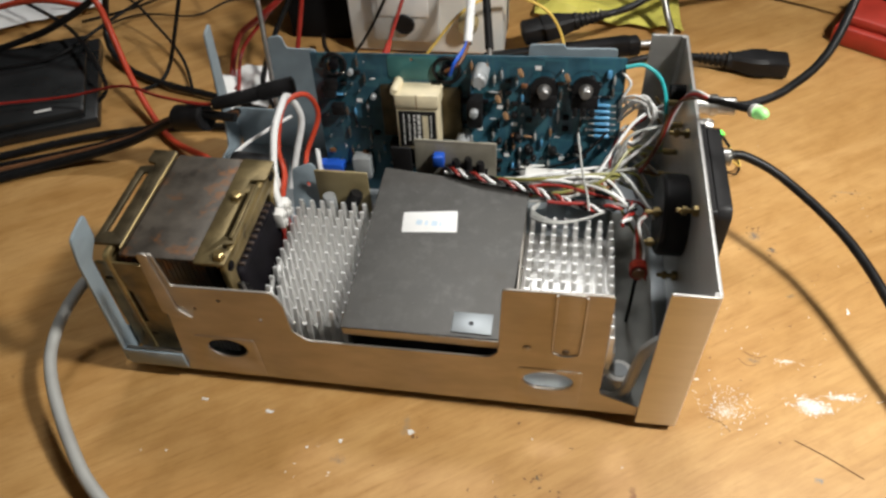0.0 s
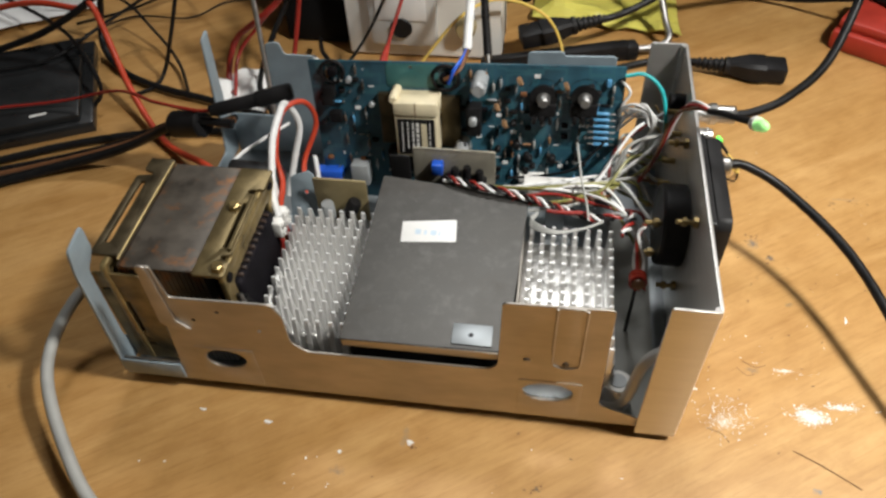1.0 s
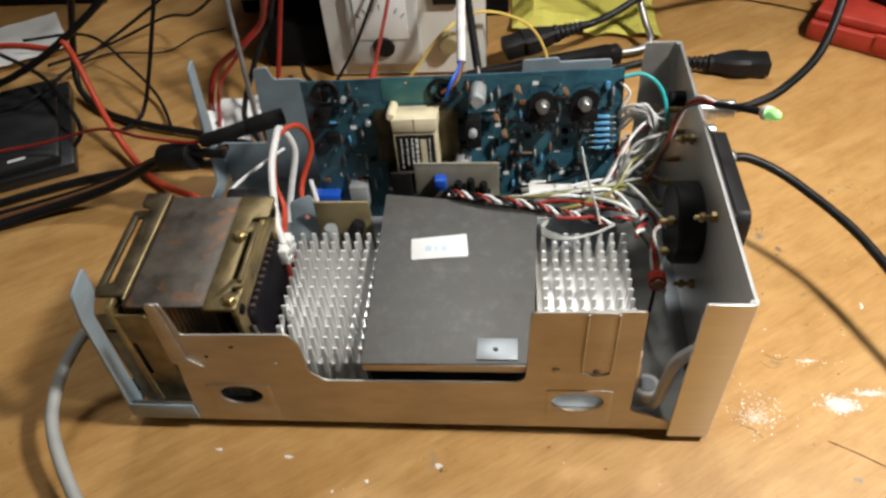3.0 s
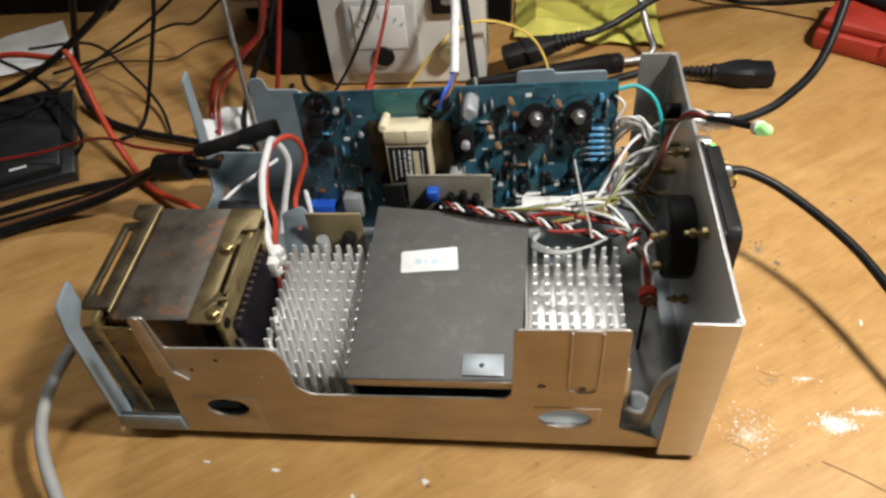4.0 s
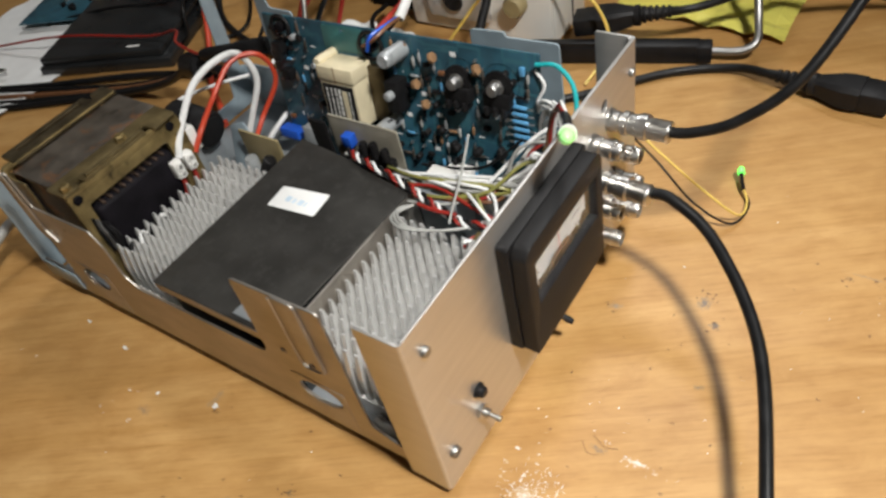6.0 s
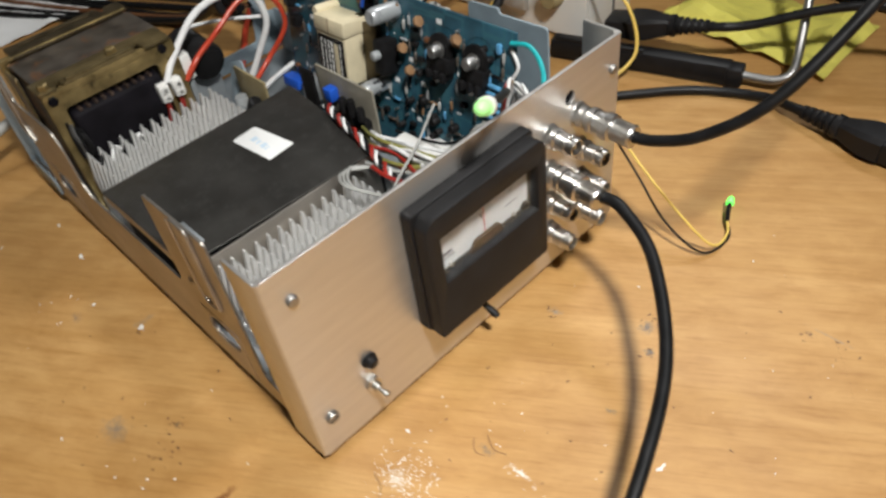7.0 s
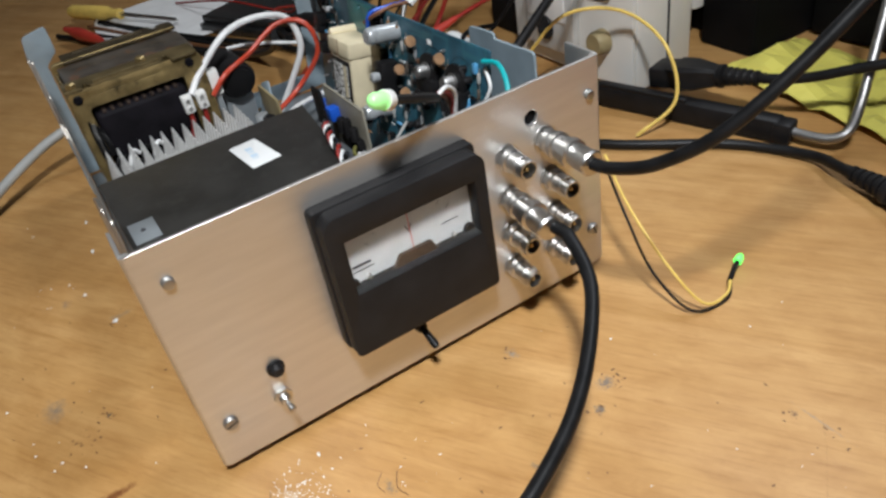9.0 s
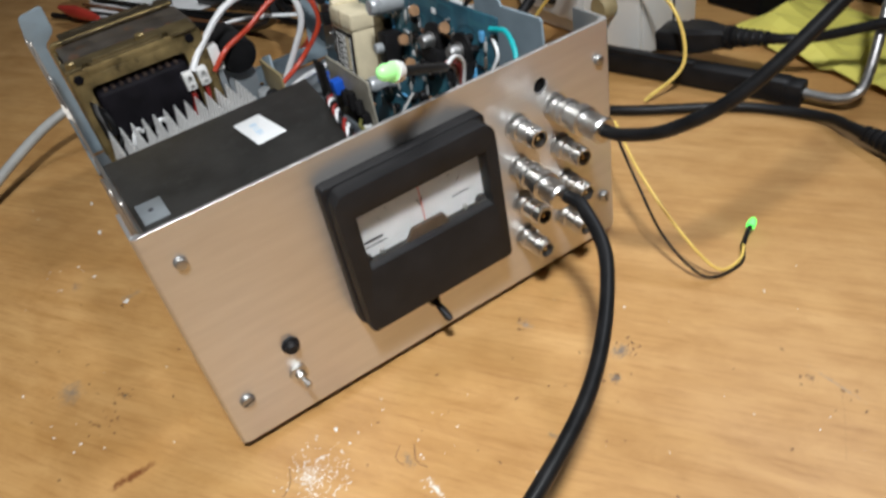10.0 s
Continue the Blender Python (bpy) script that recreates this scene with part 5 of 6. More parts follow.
mains_connector((0.1270, 0.3980, 0.0105), (1.0, -0.06, 0.0), "black appliance plug lying loose on the bench", [(0.016, 0.4130, 0.0060), (-0.012, 0.4060, 0.0040), (-0.0430, 0.3870, 0.0040), (-0.0950, 0.3370, 0.0042), (-0.1450, 0.3080, 0.0045), (-0.2200, 0.2850, 0.005), (-0.320, 0.2650, 0.005), (-0.42, 0.262, 0.005), (-0.52, 0.235, 0.005), (-0.66, 0.165, 0.005), (-0.82, 0.10, 0.005)], (-1.0, 0.14, -0.02))
mains_connector((-0.1270, 0.4100, 0.0255), (-0.92, -0.27, -0.12), "black appliance plug lying across the saw handle", [(-0.020, 0.4460, 0.0400), (0.050, 0.4780, 0.061), (0.160, 0.5130, 0.058), (0.32, 0.55, 0.006), (0.42, 0.58, 0.006)])

# hacksaw with bent steel frame
saw = thing("junior_hacksaw", (-0.08, 0.41, 0.0), "small hacksaw with a black handle and bent steel rod frame", "hacksaw")
SAW = Matrix.Translation((-0.0120, 0.4180, 0.0)) @ Matrix.Rotation(radians(17), 4, "Z")
part("handle", box(-0.1550, -0.0060, 0.0, 0.0150, 0.0005, 0.0180, 0.003, m=SAW), BLACK, saw)
part("ferrule", box(-0.0100, 0.0030, -0.0010, 0.0140, 0.0010, 0.0170, 0.002, m=SAW), BLACK, saw)
part("grip_ledge", box(-0.1500, -0.0750, 0.0010, 0.0055, 0.0172, 0.0205, 0.001, m=SAW), BLACK, saw)
part("frame_rod", tube([(-0.0180, 0.4240, 0.0100), (-0.0050, 0.4260, 0.0095), (0.0120, 0.4300, 0.0110), (0.0200, 0.4380, 0.0165), (0.0150, 0.4540, 0.0270), (0.0060, 0.4740, 0.0520), (-0.004, 0.4960, 0.0850), (-0.012, 0.515, 0.115)], 0.0034, 12), DULLSTEEL, saw, "bent bright steel rod")

# crumpled yellow plastic
def crumpled(outline_fn, nx, ny, amp, seed, thick=0.0006):
    bm = bmesh.new()
    grid = []
    for i in range(nx + 1):
        row = []
        for j in range(ny + 1):
            x, y, z = outline_fn(i / nx, j / ny)
            h = noise.fractal(Vector((x * 18 + seed, y * 18, seed)), 1.0, 2.0, 3)
            r = abs(noise.noise(Vector((x * 30, y * 30 + seed, 2.0))))
            row.append(bm.verts.new((x + 0.002 * h, y + 0.002 * r, z + amp * (abs(h) * 0.7 + r))))
        grid.append(row)
    for i in range(nx):
        for j in range(ny):
            bm.faces.new((grid[i][j], grid[i + 1][j], grid[i + 1][j + 1], grid[i][j + 1]))
    geom = bmesh.ops.extrude_face_region(bm, geom=list(bm.faces))["geom"]
    bmesh.ops.translate(bm, verts=[v for v in geom if isinstance(v, bmesh.types.BMVert)], vec=(0, 0, thick))
    return bm


def creased(bm):
    bmesh.ops.triangulate(bm, faces=bm.faces)
    return finish(bm, "creased", False)


solid("yellow_plastic_sheet", creased(crumpled(lambda u, v: (-0.118 + 0.153 * u, 0.480 - 0.020 * u + 0.086 * v + 0.014 * u * v, 0.0012 + 0.017 * min(1.0, 7 * min(u, 1 - u), 7 * min(v, 1 - v)) * (0.55 + 0.45 * math.sin(6 * u + 2.5 * v))), 14, 10, 0.0075, 3)), YELLOWSHEET, "crumpled yellow plastic sheet behind the hacksaw", "plastic sheet")

# bench power supply with a panel meter
psu = thing("bench_power_supply", (-0.228, 0.43, 0.0), "off-white bench power supply with a clear panel meter", "power supply")
# The unseen top is raised so that the case casts a longer shadow.
part("case", box(-0.302, -0.145, 0.4080, 0.4690, 0.0015, 0.3050, 0.004), PSUWHITE, psu)
part("front_plate", plate(rounded(rect(-0.300, -0.147, 0.004, 0.303), 0.003), [], 0.0030, upright_y(0.4060)), PSUWHITE, psu)
mcov = part("meter_cover", box(-0.2760, -0.2080, 0.3960, 0.4046, 0.018, 0.098, 0.004), material("cloudy clear plastic", (0.55, 0.55, 0.53), 0.2, 0.0, 0.15, 30, 0.05, 200), psu, "cloudy clear meter cover")
part("meter_dial", box(-0.2680, -0.2180, 0.3945, 0.3958, 0.048, 0.092, 0.0005), PAPER, mcov)
for k in range(7):
    a = radians(-45 + 15 * k)
    part("scale_mark", box(-0.0004, 0.0004, -0.0003, 0.0003, -0.003, 0.003, m=Matrix.Translation((-0.2430 + 0.030 * math.sin(a), 0.3944, 0.052 + 0.030 * math.cos(a))) @ Matrix.Rotation(a, 4, "Y")), DARKMARK, mcov)
part("meter_pivot", turned((-0.2430, 0.3940, 0.040), (-0.2430, 0.3925, 0.040), [(0, 0.011), (1, 0.010)], 20), BLACK, mcov)
part("knob", turned((-0.1800, 0.4045, 0.0400), (-0.1800, 0.3930, 0.0400), [(0, 0.0105), (0.8, 0.0100), (1, 0.0085)], 24), TAN, psu, "brownish cream knob")
part("rocker_switch", box(-0.1930, -0.1680, 0.3990, 0.4045, 0.080, 0.100, 0.001), BLACK, psu)
# Dark strip drawn for the shade in the groove; nothing is cut.
part("side_groove", box(-0.1450, -0.1440, 0.4400, 0.4420, 0.01, 0.295, 0.0003), DARKMARK, psu)
for x in (-0.290, -0.162):
    for y in (0.42, 0.445):
        part("foot", turned((x, y, 0.0), (x, y, 0.003), [(0, 0.006), (1, 0.006)], 14), BLACK, psu)
solid("test_lead", tube([(-0.2380, 0.2250, 0.060), (-0.2350, 0.3000, 0.080), (-0.2300, 0.3750, 0.1000), (-0.2200, 0.3930, 0.1500), (-0.2050, 0.3960, 0.2000), (-0.19, 0.38, 0.27)], 0.0017, 10), RED, "red test lead hanging in front of the power supply", "test lead", "test leads")
solid("test_lead", tube([(-0.3050, 0.3300, 0.010), (-0.2700, 0.3650, 0.050), (-0.2400, 0.3850, 0.1100), (-0.2200, 0.3900, 0.1700), (-0.20, 0.37, 0.26)], 0.0015, 10), RUBBER, "black test lead hanging in front of the power supply", "test lead", "test leads")
cl = thing("crocodile_clip", (-0.238, 0.235, 0.06), "red crocodile clip sleeve on the test lead", "crocodile clip")
part("sleeve", turned((-0.2400, 0.2300, 0.0600), (-0.2350, 0.3000, 0.0800), [(0, 0.0030), (0.3, 0.0046), (0.8, 0.0036), (1, 0.0022)], 14), REDPLASTIC, cl)
pr = thing("test_probe", (-0.15, 0.30, 0.03), "slim black test probe with a bare metal tip", "test probe")
part("grip", turned((-0.1620, 0.3750, 0.1300), (-0.1480, 0.2950, 0.0800), [(0, 0.0020), (0.3, 0.0034), (1, 0.0036)], 14), BLACK, pr)
part("tip", turned((-0.1480, 0.2950, 0.0800), (-0.1410, 0.2500, 0.0560), [(0, 0.0022), (0.9, 0.0016), (1, 0.0005)], 12), CHROME, pr)
part("lead", tube([(-0.1620, 0.3750, 0.1300), (-0.1700, 0.3980, 0.1500), (-0.1750, 0.4000, 0.2000), (-0.18, 0.38, 0.28)], 0.0017, 10), RUBBER, pr)
sl = thing("supply_lead", (-0.165, 0.205, 0.13), "blue and brown wires in a white sleeve leaving the board", "wire")
part("sleeve", tube([(-0.1560, 0.2200, 0.1330), (-0.1570, 0.2500, 0.1480), (-0.1600, 0.2900, 0.1500), (-0.1720, 0.3300, 0.1300)], 0.0034, 10), WHITEWIRE, sl, "white sleeve")
part("blue_wire", tube([(-0.1660, 0.1930, 0.1230), (-0.1620, 0.1950, 0.1330), (-0.1575, 0.2080, 0.1350), (-0.1560, 0.2220, 0.1340)], 0.0013, 8), BLUE, sl)
part("brown_wire", tube([(-0.1690, 0.1930, 0.1260), (-0.1590, 0.1960, 0.1320), (-0.1555, 0.2080, 0.1350), (-0.1550, 0.2220, 0.1340)], 0.0013, 8), BROWNWIRE, sl)

# dark equipment at the back of the bench
bx = thing("black_equipment_case", (0.12, 0.74, 0.0), "matt black equipment case at the back of the bench", "equipment case")
part("case", box(-0.118, 0.52, 0.585, 0.90, 0.003, 0.30, 0.005), DARKCASE, bx)
for x in (-0.10, 0.46):
    part("foot", box(x, x + 0.03, 0.60, 0.63, 0.0, 0.004, 0.0005), BLACK, bx)
# Two plain black boxes fill the dark areas round the power supply.
bx4 = thing("black_back_box", (-0.15, 0.58, 0.0), "matt black box standing behind the power supply", "instrument case")
part("case", box(-0.179, -0.122, 0.518, 0.70, 0.0, 0.24, 0.004), DARKCASE, bx4)
bx2 = thing("black_side_box", (-0.35, 0.50, 0.0), "matt black box beside the power supply", "adapter box")
part("case", box(-0.374, -0.306, 0.4250, 0.50, 0.0, 0.050, 0.004), DARKCASE, bx2)
inst = thing("beige_instrument", (-0.31, 0.65, 0.0), "beige bench instrument with a dark front panel", "instrument")
# Height of the unseen top is chosen to shade more of the bench.
part("case", box(-0.440, -0.182, 0.512, 0.80, 0.030, 0.28, 0.004), PSUWHITE, inst)
part("front_panel", box(-0.432, -0.190, 0.509, 0.5125, 0.040, 0.272, 0.002), GREYPAINT, inst)
for x in (-0.43, -0.21):
    part("leg", box(x, x + 0.02, 0.54, 0.78, 0.0, 0.0305, 0.002), DARKCASE, inst)

bx3 = thing("black_storage_box", (-0.80, 0.75, 0.0), "matt black storage box at the back corner of the bench", "storage box")
part("case", box(-1.00, -0.610, 0.570, 0.90, 0.0, 0.20, 0.005), DARKCASE, bx3)
part("lid", box(-1.005, -0.605, 0.565, 0.905, 0.199, 0.215, 0.004), DARKCASE, bx3)

# red case and meter leads at the far right
rc = thing("red_tool_case", (0.26, 0.46, 0.0), "red plastic case with a black probe lying on it", "plastic case")
RC = Matrix.Translation((0.262, 0.452, 0)) @ Matrix.Rotation(radians(-32), 4, "Z")
part("tray", box(-0.075, 0.075, -0.040, 0.040, 0.0, 0.020, 0.004, m=RC), REDPLASTIC, rc)
part("lid", box(-0.073, 0.073, -0.034, 0.038, 0.0195, 0.030, 0.004, m=RC), REDPLASTIC, rc)
part("latch", box(-0.012, 0.012, -0.0425, -0.038, 0.008, 0.024, 0.001, m=RC), REDPLASTIC, rc)
part("probe", turned(RC @ Vector((-0.070, 0.02, 0.036)), RC @ Vector((0.075, -0.01, 0.036)), [(0, 0.003), (0.3, 0.0062), (0.9, 0.0062), (1, 0.004)], 16), BLACK, rc, "black probe")
solid("black_lead", tube([(0.205, 0.490, 0.036), (0.150, 0.530, 0.010), (0.090, 0.550, 0.010), (0.02, 0.600, 0.006), (-0.06, 0.63, 0.006)], 0.0022, 10), RUBBER, "black lead trailing from the red case", "cable")

# ---- clutter behind and beside the rear ----
lidbox = thing("smoked_plastic_box", (-0.60, 0.32, 0.0), "flat smoked plastic box with a clear edge", "plastic box")
LB = Matrix.Translation((-0.622, 0.290, 0)) @ Matrix.Rotation(radians(25), 4, "Z")
part("tray", box(-0.075, 0.084, -0.074, 0.072, 0.0, 0.012, 0.002, m=LB), SMOKE, lidbox)
part("lid", box(-0.073, 0.074, -0.069, 0.069, 0.0118, 0.020, 0.002, m=LB), SMOKE, lidbox)
part("printed_bar", box(0.030, 0.045, -0.060, -0.057, 0.0200, 0.0203, m=LB), WHITE, lidbox)
fuse = thing("inline_fuse_holder", (-0.325, 0.207, 0.09), "black inline fuse holder lying over the rear edge", "fuse holder")
part("body", turned((-0.3200, 0.2060, 0.0890), (-0.2930, 0.2160, 0.0920), [(0, 0.0060), (0.08, 0.0066), (0.95, 0.0066), (1, 0.0050)], 18), BLACK, fuse)
part("cap", turned((-0.3560, 0.1960, 0.0830), (-0.3180, 0.2070, 0.0890), [(0, 0.0040), (0.1, 0.0054), (0.9, 0.0056), (1, 0.0050)], 18), BLACK, fuse)
part("lead", tube([(-0.3540, 0.1970, 0.0830), (-0.3720, 0.2000, 0.0800), (-0.4112, 0.2120, 0.0760), (-0.4712, 0.2517, 0.0542), (-0.5474, 0.2640, 0.0280), (-0.6627, 0.2337, 0.0260), (-0.80, 0.20, 0.005)], 0.0014, 8), RED, fuse, "thin red lead")
ferr = thing("ferrite_sleeve", (-0.385, 0.205, 0.065), "black ferrite sleeve on a cable bundle", "ferrite sleeve")
part("sleeve", turned((-0.3960, 0.2050, 0.0600), (-0.3660, 0.1985, 0.0680), [(0, 0.0100), (0.05, 0.0112), (0.95, 0.0112), (1, 0.0100)], 22), BLACK, ferr)
for k in range(4):
    part("cable", tube([(-0.3400, 0.1950 + 0.003 * k, 0.0720), (-0.3700, 0.1980 + 0.002 * k, 0.0710 - 0.003 * k), (-0.4020, 0.2050 + 0.002 * k, 0.0560), (-0.4600, 0.2080 + 0.004 * k, 0.0240), (-0.5400, 0.1900 + 0.006 * k, 0.0050), (-0.66, 0.125 + 0.012 * k, 0.0042), (-0.82, 0.045 + 0.02 * k, 0.0042)], 0.0026 if k else 0.0036, 8), (RUBBER, RUBBER, BROWNWIRE, RUBBER)[k], ferr)
solid("test_lead", tube([(-0.3600, 0.1900, 0.0150), (-0.3854, 0.2087, 0.0141), (-0.4403, 0.2449, 0.0060), (-0.4928, 0.3002, 0.0240), (-0.5292, 0.3458, 0.0780), (-0.5616, 0.3656, 0.0640), (-0.6274, 0.3772, 0.0600), (-0.74, 0.38, 0.030), (-0.86, 0.37, 0.004)], 0.0030, 12), ORANGE, "thick orange-red test lead crossing the bench", "test lead", "loose leads")
DROPS = [[(-0.430, 0.40, 0.20), (-0.439, 0.368, 0.12), (-0.448, 0.361, 0.09), (-0.461, 0.348, 0.05), (-0.476, 0.343, 0.015), (-0.482, 0.326, 0.006), (-0.50, 0.31, 0.004)],
         [(-0.500, 0.38, 0.18), (-0.519, 0.374, 0.12), (-0.556, 0.394, 0.05), (-0.558, 0.376, 0.015), (-0.525, 0.346, 0.006), (-0.476, 0.323, 0.006), (-0.419, 0.308, 0.006), (-0.36, 0.29, 0.006)],
         [(-0.75, 0.46, 0.03), (-0.665, 0.419, 0.03), (-0.581, 0.359, 0.04), (-0.528, 0.306, 0.04), (-0.519, 0.293, 0.02), (-0.531, 0.285, 0.005)],
         [(-0.45, 0.38, 0.17), (-0.482, 0.371, 0.12), (-0.536, 0.353, 0.08), (-0.581, 0.344, 0.055), (-0.627, 0.345, 0.035), (-0.72, 0.33, 0.008)],
         [(-0.43, 0.44, 0.11), (-0.464, 0.435, 0.08), (-0.514, 0.424, 0.05), (-0.555, 0.384, 0.035), (-0.592, 0.330, 0.026), (-0.66, 0.300, 0.024), (-0.76, 0.27, 0.006)],
         [(-0.34, 0.36, 0.15), (-0.393, 0.403, 0.10), (-0.450, 0.450, 0.05), (-0.497, 0.481, 0.03), (-0.563, 0.459, 0.01), (-0.62, 0.43, 0.005)],
         [(-0.440, 0.50, 0.004), (-0.469, 0.488, 0.004), (-0.497, 0.454, 0.004), (-0.561, 0.450, 0.005), (-0.60, 0.41, 0.005)],
         [(-0.330, 0.40, 0.13), (-0.342, 0.375, 0.085), (-0.360, 0.350, 0.050), (-0.372, 0.325, 0.014), (-0.350, 0.29, 0.008)],
         [(-0.330, 0.40, 0.02), (-0.315, 0.36, 0.030), (-0.295, 0.34, 0.030), (-0.270, 0.35, 0.018), (-0.25, 0.37, 0.004)],
         [(-0.44, 0.31, 0.006), (-0.47, 0.36, 0.010), (-0.51, 0.40, 0.020), (-0.56, 0.43, 0.040), (-0.64, 0.44, 0.030)]]
for k, pts in enumerate(DROPS):
    solid("loose_lead", tube(pts, (0.0020, 0.0034, 0.0020, 0.0034, 0.0017, 0.0016, 0.0010, 0.0026, 0.0022, 0.0016)[k], 10), RUBBER, "black lead hanging among the clutter behind the chassis", "cable", "loose leads")
for k, pts in enumerate([[(-0.325, 0.33, 0.15), (-0.332, 0.345, 0.12), (-0.345, 0.355, 0.09), (-0.368, 0.351, 0.07), (-0.402, 0.361, 0.04), (-0.413, 0.350, 0.01), (-0.40, 0.32, 0.005)], [(-0.318, 0.36, 0.13), (-0.328, 0.36, 0.090), (-0.335, 0.345, 0.050), (-0.340, 0.32, 0.015), (-0.345, 0.30, 0.006)], [(-0.330, 0.36, 0.13), (-0.345, 0.365, 0.09), (-0.372, 0.362, 0.06), (-0.398, 0.350, 0.03), (-0.395, 0.315, 0.008)]]):
    solid("loose_lead", tube(pts, (0.0030, 0.0022, 0.0018)[k], 10), RED, "red lead hanging among the clutter behind the chassis", "cable", "loose leads")
stick = thing("steel_rod", (-0.36, 0.28, 0.06), "thin bright steel rod standing in the clutter", "rod")
part("shaft", rod((-0.348, 0.290, 0.006), (-0.372, 0.365, 0.145), 0.0024, 10), CHROME, stick)
part("handle", rod((-0.371, 0.362, 0.139), (-0.395, 0.435, 0.270), 0.0024, 10), BLACK, stick)
for k, (x, y, w, d, rz) in enumerate(((-0.372, 0.330, 0.085, 0.070, 25), (-0.315, 0.352, 0.090, 0.045, -8), (-0.690, 0.470, 0.130, 0.090, 32))):
    R = Matrix.Translation((x, y, 0.001 + 0.002 * k)) @ Matrix.Rotation(radians(rz), 4, "Z")
    solid("crumpled_paper", crumpled(lambda u, v: tuple(R @ Vector((w * (u - 0.5), d * (v - 0.5), 0.0))), 18, 14, 0.020 if k < 2 else 0.002, 5 + k), PAPER, "crumpled white paper lying on the bench", "paper", "papers")
solid("paper_sheet", crumpled(lambda u, v: (-0.86 + 0.22 * u, 0.10 + 0.24 * v - 0.04 * u, 0.0012), 24, 24, 0.004, 21), PAPER, "creased white paper sheet at the end of the bench", "paper", "papers")
sd = thing("screwdriver", (-0.83, 0.10, 0.0), "screwdriver with a yellow translucent handle on the paper", "screwdriver")
part("handle", turned((-0.870, 0.075, 0.017), (-0.785, 0.125, 0.017), [(0, 0.006), (0.1, 0.0095), (0.75, 0.0095), (0.85, 0.006), (1, 0.007)], 12), YELLOW, sd)
part("blade", rod((-0.786, 0.1245, 0.017), (-0.700, 0.175, 0.0125), 0.0026, 10), CHROME, sd)
rk = thing("red_clip", (-0.74, 0.06, 0.0), "red crocodile clip sleeve lying on the paper", "crocodile clip")
part("sleeve", turned((-0.790, 0.055, 0.018), (-0.715, 0.085, 0.012), [(0, 0.003), (0.4, 0.008), (0.8, 0.006), (1, 0.003)], 14), REDPLASTIC, rk)
grn = thing("scrap_board", (-0.70, 0.26, 0.0), "scrap blue circuit board among the papers", "circuit board")
part("board", box(-0.80, -0.68, 0.27, 0.36, 0.012, 0.0138, 0.0003, m=Matrix.Translation((-0.74, 0.30, 0)) @ Matrix.Rotation(radians(25), 4, "Z") @ Matrix.Translation((0.74, -0.30, 0))), PCB, grn)
rnd = random.Random(8)
for k in range(14):
    x, y = rnd.uniform(-0.785, -0.695), rnd.uniform(0.28, 0.35)
    part("component", box(x, x + rnd.uniform(0.004, 0.012), y, y + rnd.uniform(0.004, 0.010), 0.0137, 0.0137 + rnd.uniform(0.003, 0.009), 0.0006), rnd.choice((BLACK, SILVERCAN, TAN, BLACK)), grn)
part("spacer", box(-0.76, -0.72, 0.295, 0.325, 0.0055, 0.0121, 0.0005), BLACK, grn)

# ---- paint specks and scorch marks on the bench ----
def specks(name, spots, mat, label, seed, height):
    rnd, bm = random.Random(seed), bmesh.new()
    for x, y, r in spots:
        n, ph = 9, rnd.random() * 6
        rr = [r * rnd.uniform(0.55, 1.25) for _ in range(n)]
        st = rnd.uniform(0.6, 1.6)
        ring = [bm.verts.new((x + st * rr[k] * math.cos(2 * math.pi * k / n + ph), y + rr[k] / st * math.sin(2 * math.pi * k / n + ph), 0.0001)) for k in range(n)]
        top = [bm.verts.new((x + (v.co.x - x) * 0.6, y + (v.co.y - y) * 0.6, height * rnd.uniform(0.7, 1.3))) for v in ring]
        for k in range(n):
            bm.faces.new((ring[k], ring[(k + 1) % n], top[(k + 1) % n], top[k]))
        bm.faces.new(top)
    solid(name, bm, mat, label, "paint marks", kind="stuff")


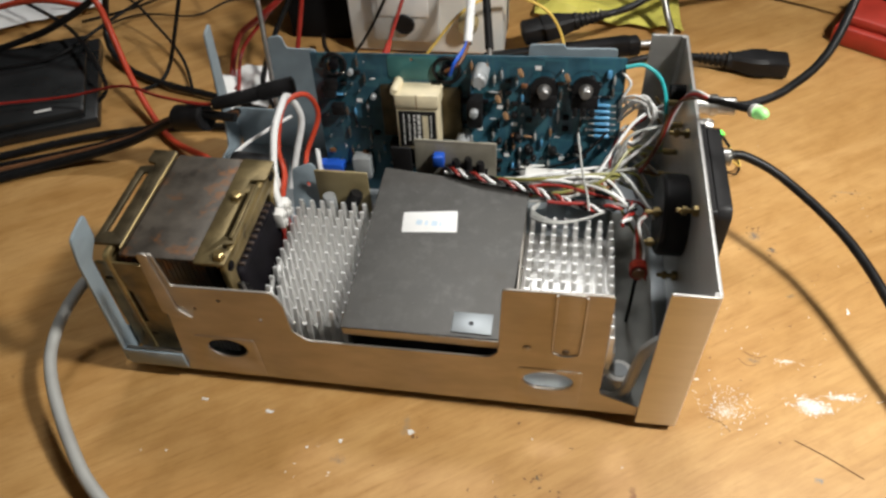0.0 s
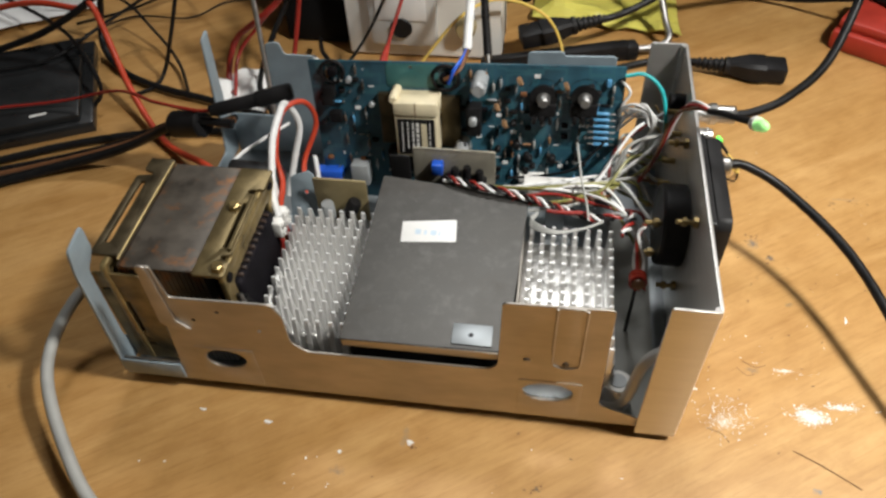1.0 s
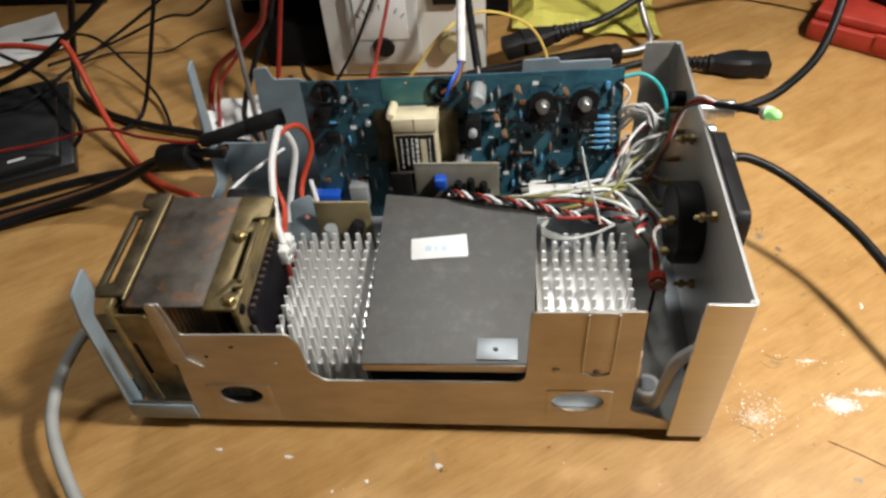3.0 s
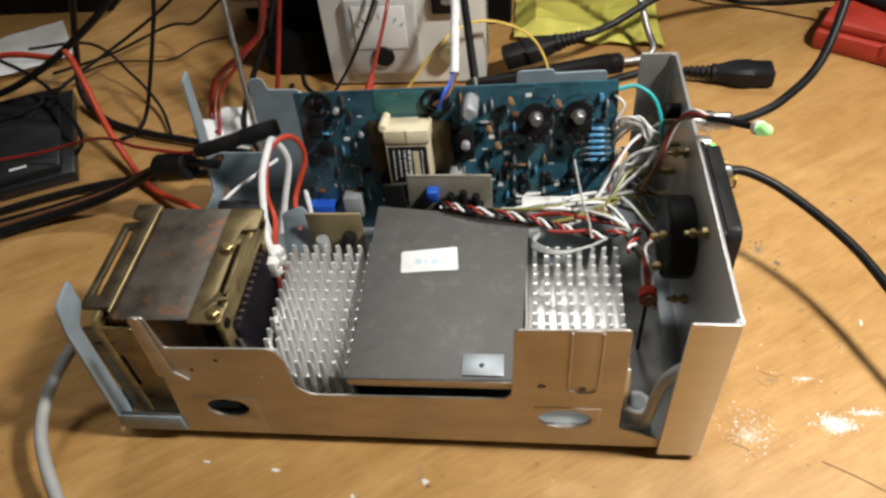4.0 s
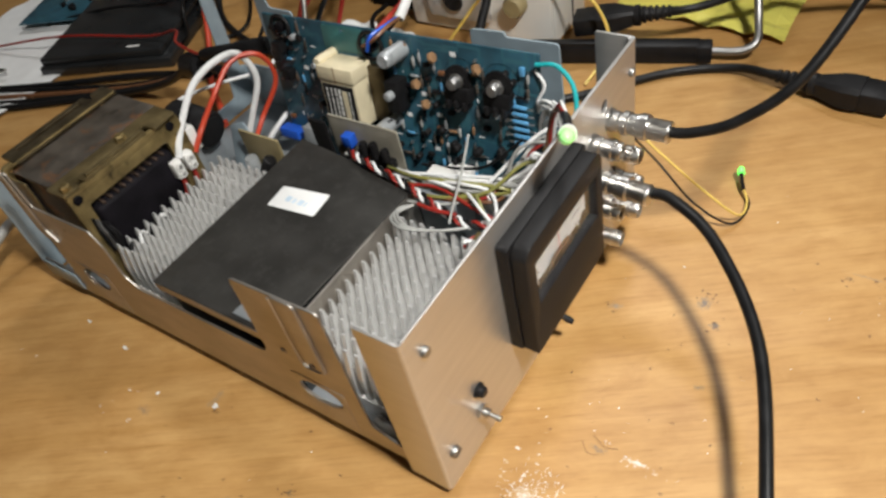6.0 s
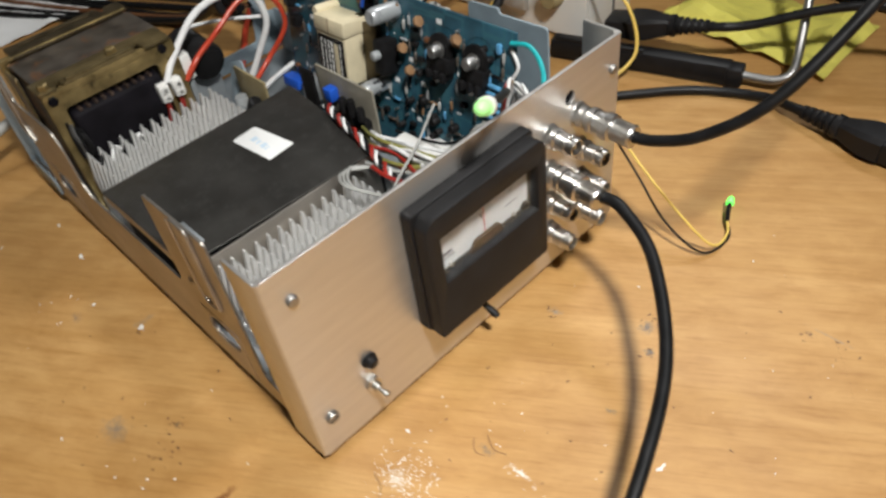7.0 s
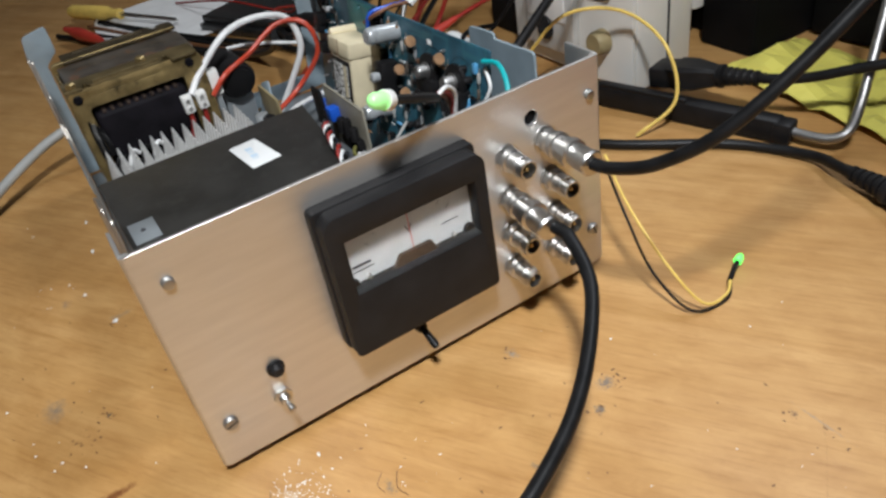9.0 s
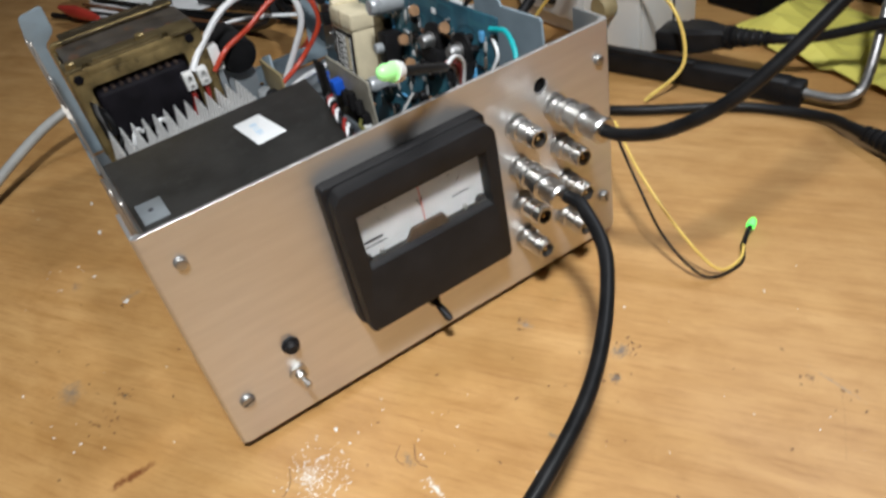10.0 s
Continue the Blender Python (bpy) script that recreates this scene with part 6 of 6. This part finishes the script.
rnd = random.Random(2)
SP = [(-0.261, -0.0180, 0.0019), (-0.3075, -0.0143, 0.0020), (-0.209, -0.0330, 0.0018), (0.1257, 0.1077, 0.0016), (-0.165, -0.0215, 0.0022), (0.126, 0.110, 0.0012), (0.05, 0.20, 0.0007), (0.09, 0.26, 0.0006), (0.017, 0.040, 0.0012)]
for cx, cy, sx, sy, n, r in ((0.089, 0.0280, 0.0060, 0.0030, 150, 0.0007), (0.111, 0.037, 0.0070, 0.0015, 60, 0.0006), (0.036, 0.0220, 0.0090, 0.0080, 190, 0.00048), (0.076, 0.061, 0.009, 0.002, 16, 0.0005), (-0.02, -0.05, 0.14, 0.05, 10, 0.0005), (0.10, 0.15, 0.06, 0.08, 24, 0.0004), (-0.11, -0.06, 0.07, 0.022, 9, 0.0008), (0.045, 0.055, 0.020, 0.018, 16, 0.0005), (-0.25, -0.05, 0.06, 0.02, 6, 0.0007)):
    SP += [(rnd.gauss(cx, sx), rnd.gauss(cy, sy), r * rnd.uniform(0.4, 1.3)) for _ in range(n)]
SP = [s for s in SP if not (-0.37 < s[0] < 0.01 and -0.004 < s[1] < 0.245)]
specks("paint_specks", SP, SPECK, "dried white paint specks on the bench top", 5, 0.0003)
DK = []
for cx, cy, s, n in ((-0.070, -0.058, 0.006, 14), (0.159, 0.230, 0.004, 5), (-0.162, -0.022, 0.004, 5), (0.12, 0.16, 0.05, 16), (0.072, 0.182, 0.004, 10), (0.082, 0.163, 0.003, 8), (0.024, 0.153, 0.005, 5), (-0.083, -0.043, 0.004, 9), (0.141, 0.229, 0.003, 5), (0.09, 0.06, 0.05, 18), (-0.1, -0.07, 0.05, 24)):
    DK += [(rnd.gauss(cx, s), rnd.gauss(cy, s), rnd.uniform(0.0003, 0.0010)) for _ in range(n)]
DK = [s for s in DK if not (-0.37 < s[0] < 0.01 and -0.004 < s[1] < 0.245)]
specks("scorch_marks", DK, STAIN, "small dark scorch marks on the bench top", 6, 0.00012)
bm = bmesh.new()
for pts, r in ((((0.073, 0.002), (0.090, -0.007), (0.109, -0.019)), 0.00050), (((0.150, 0.236), (0.162, 0.222), (0.176, 0.203)), 0.00012), (((0.050, 0.066), (0.058, 0.062), (0.065, 0.064)), 0.00030), (((0.046, 0.060), (0.051, 0.055), (0.057, 0.056)), 0.00025), (((0.022, 0.012), (0.030, 0.009), (0.035, 0.003)), 0.00030)):
    tube([(x, y, -0.0001) for x, y in pts], r, 6, 6, bm)
solid("scratches", bm, STAIN, "dark scratches scored into the bench top", "scratches", kind="stuff")
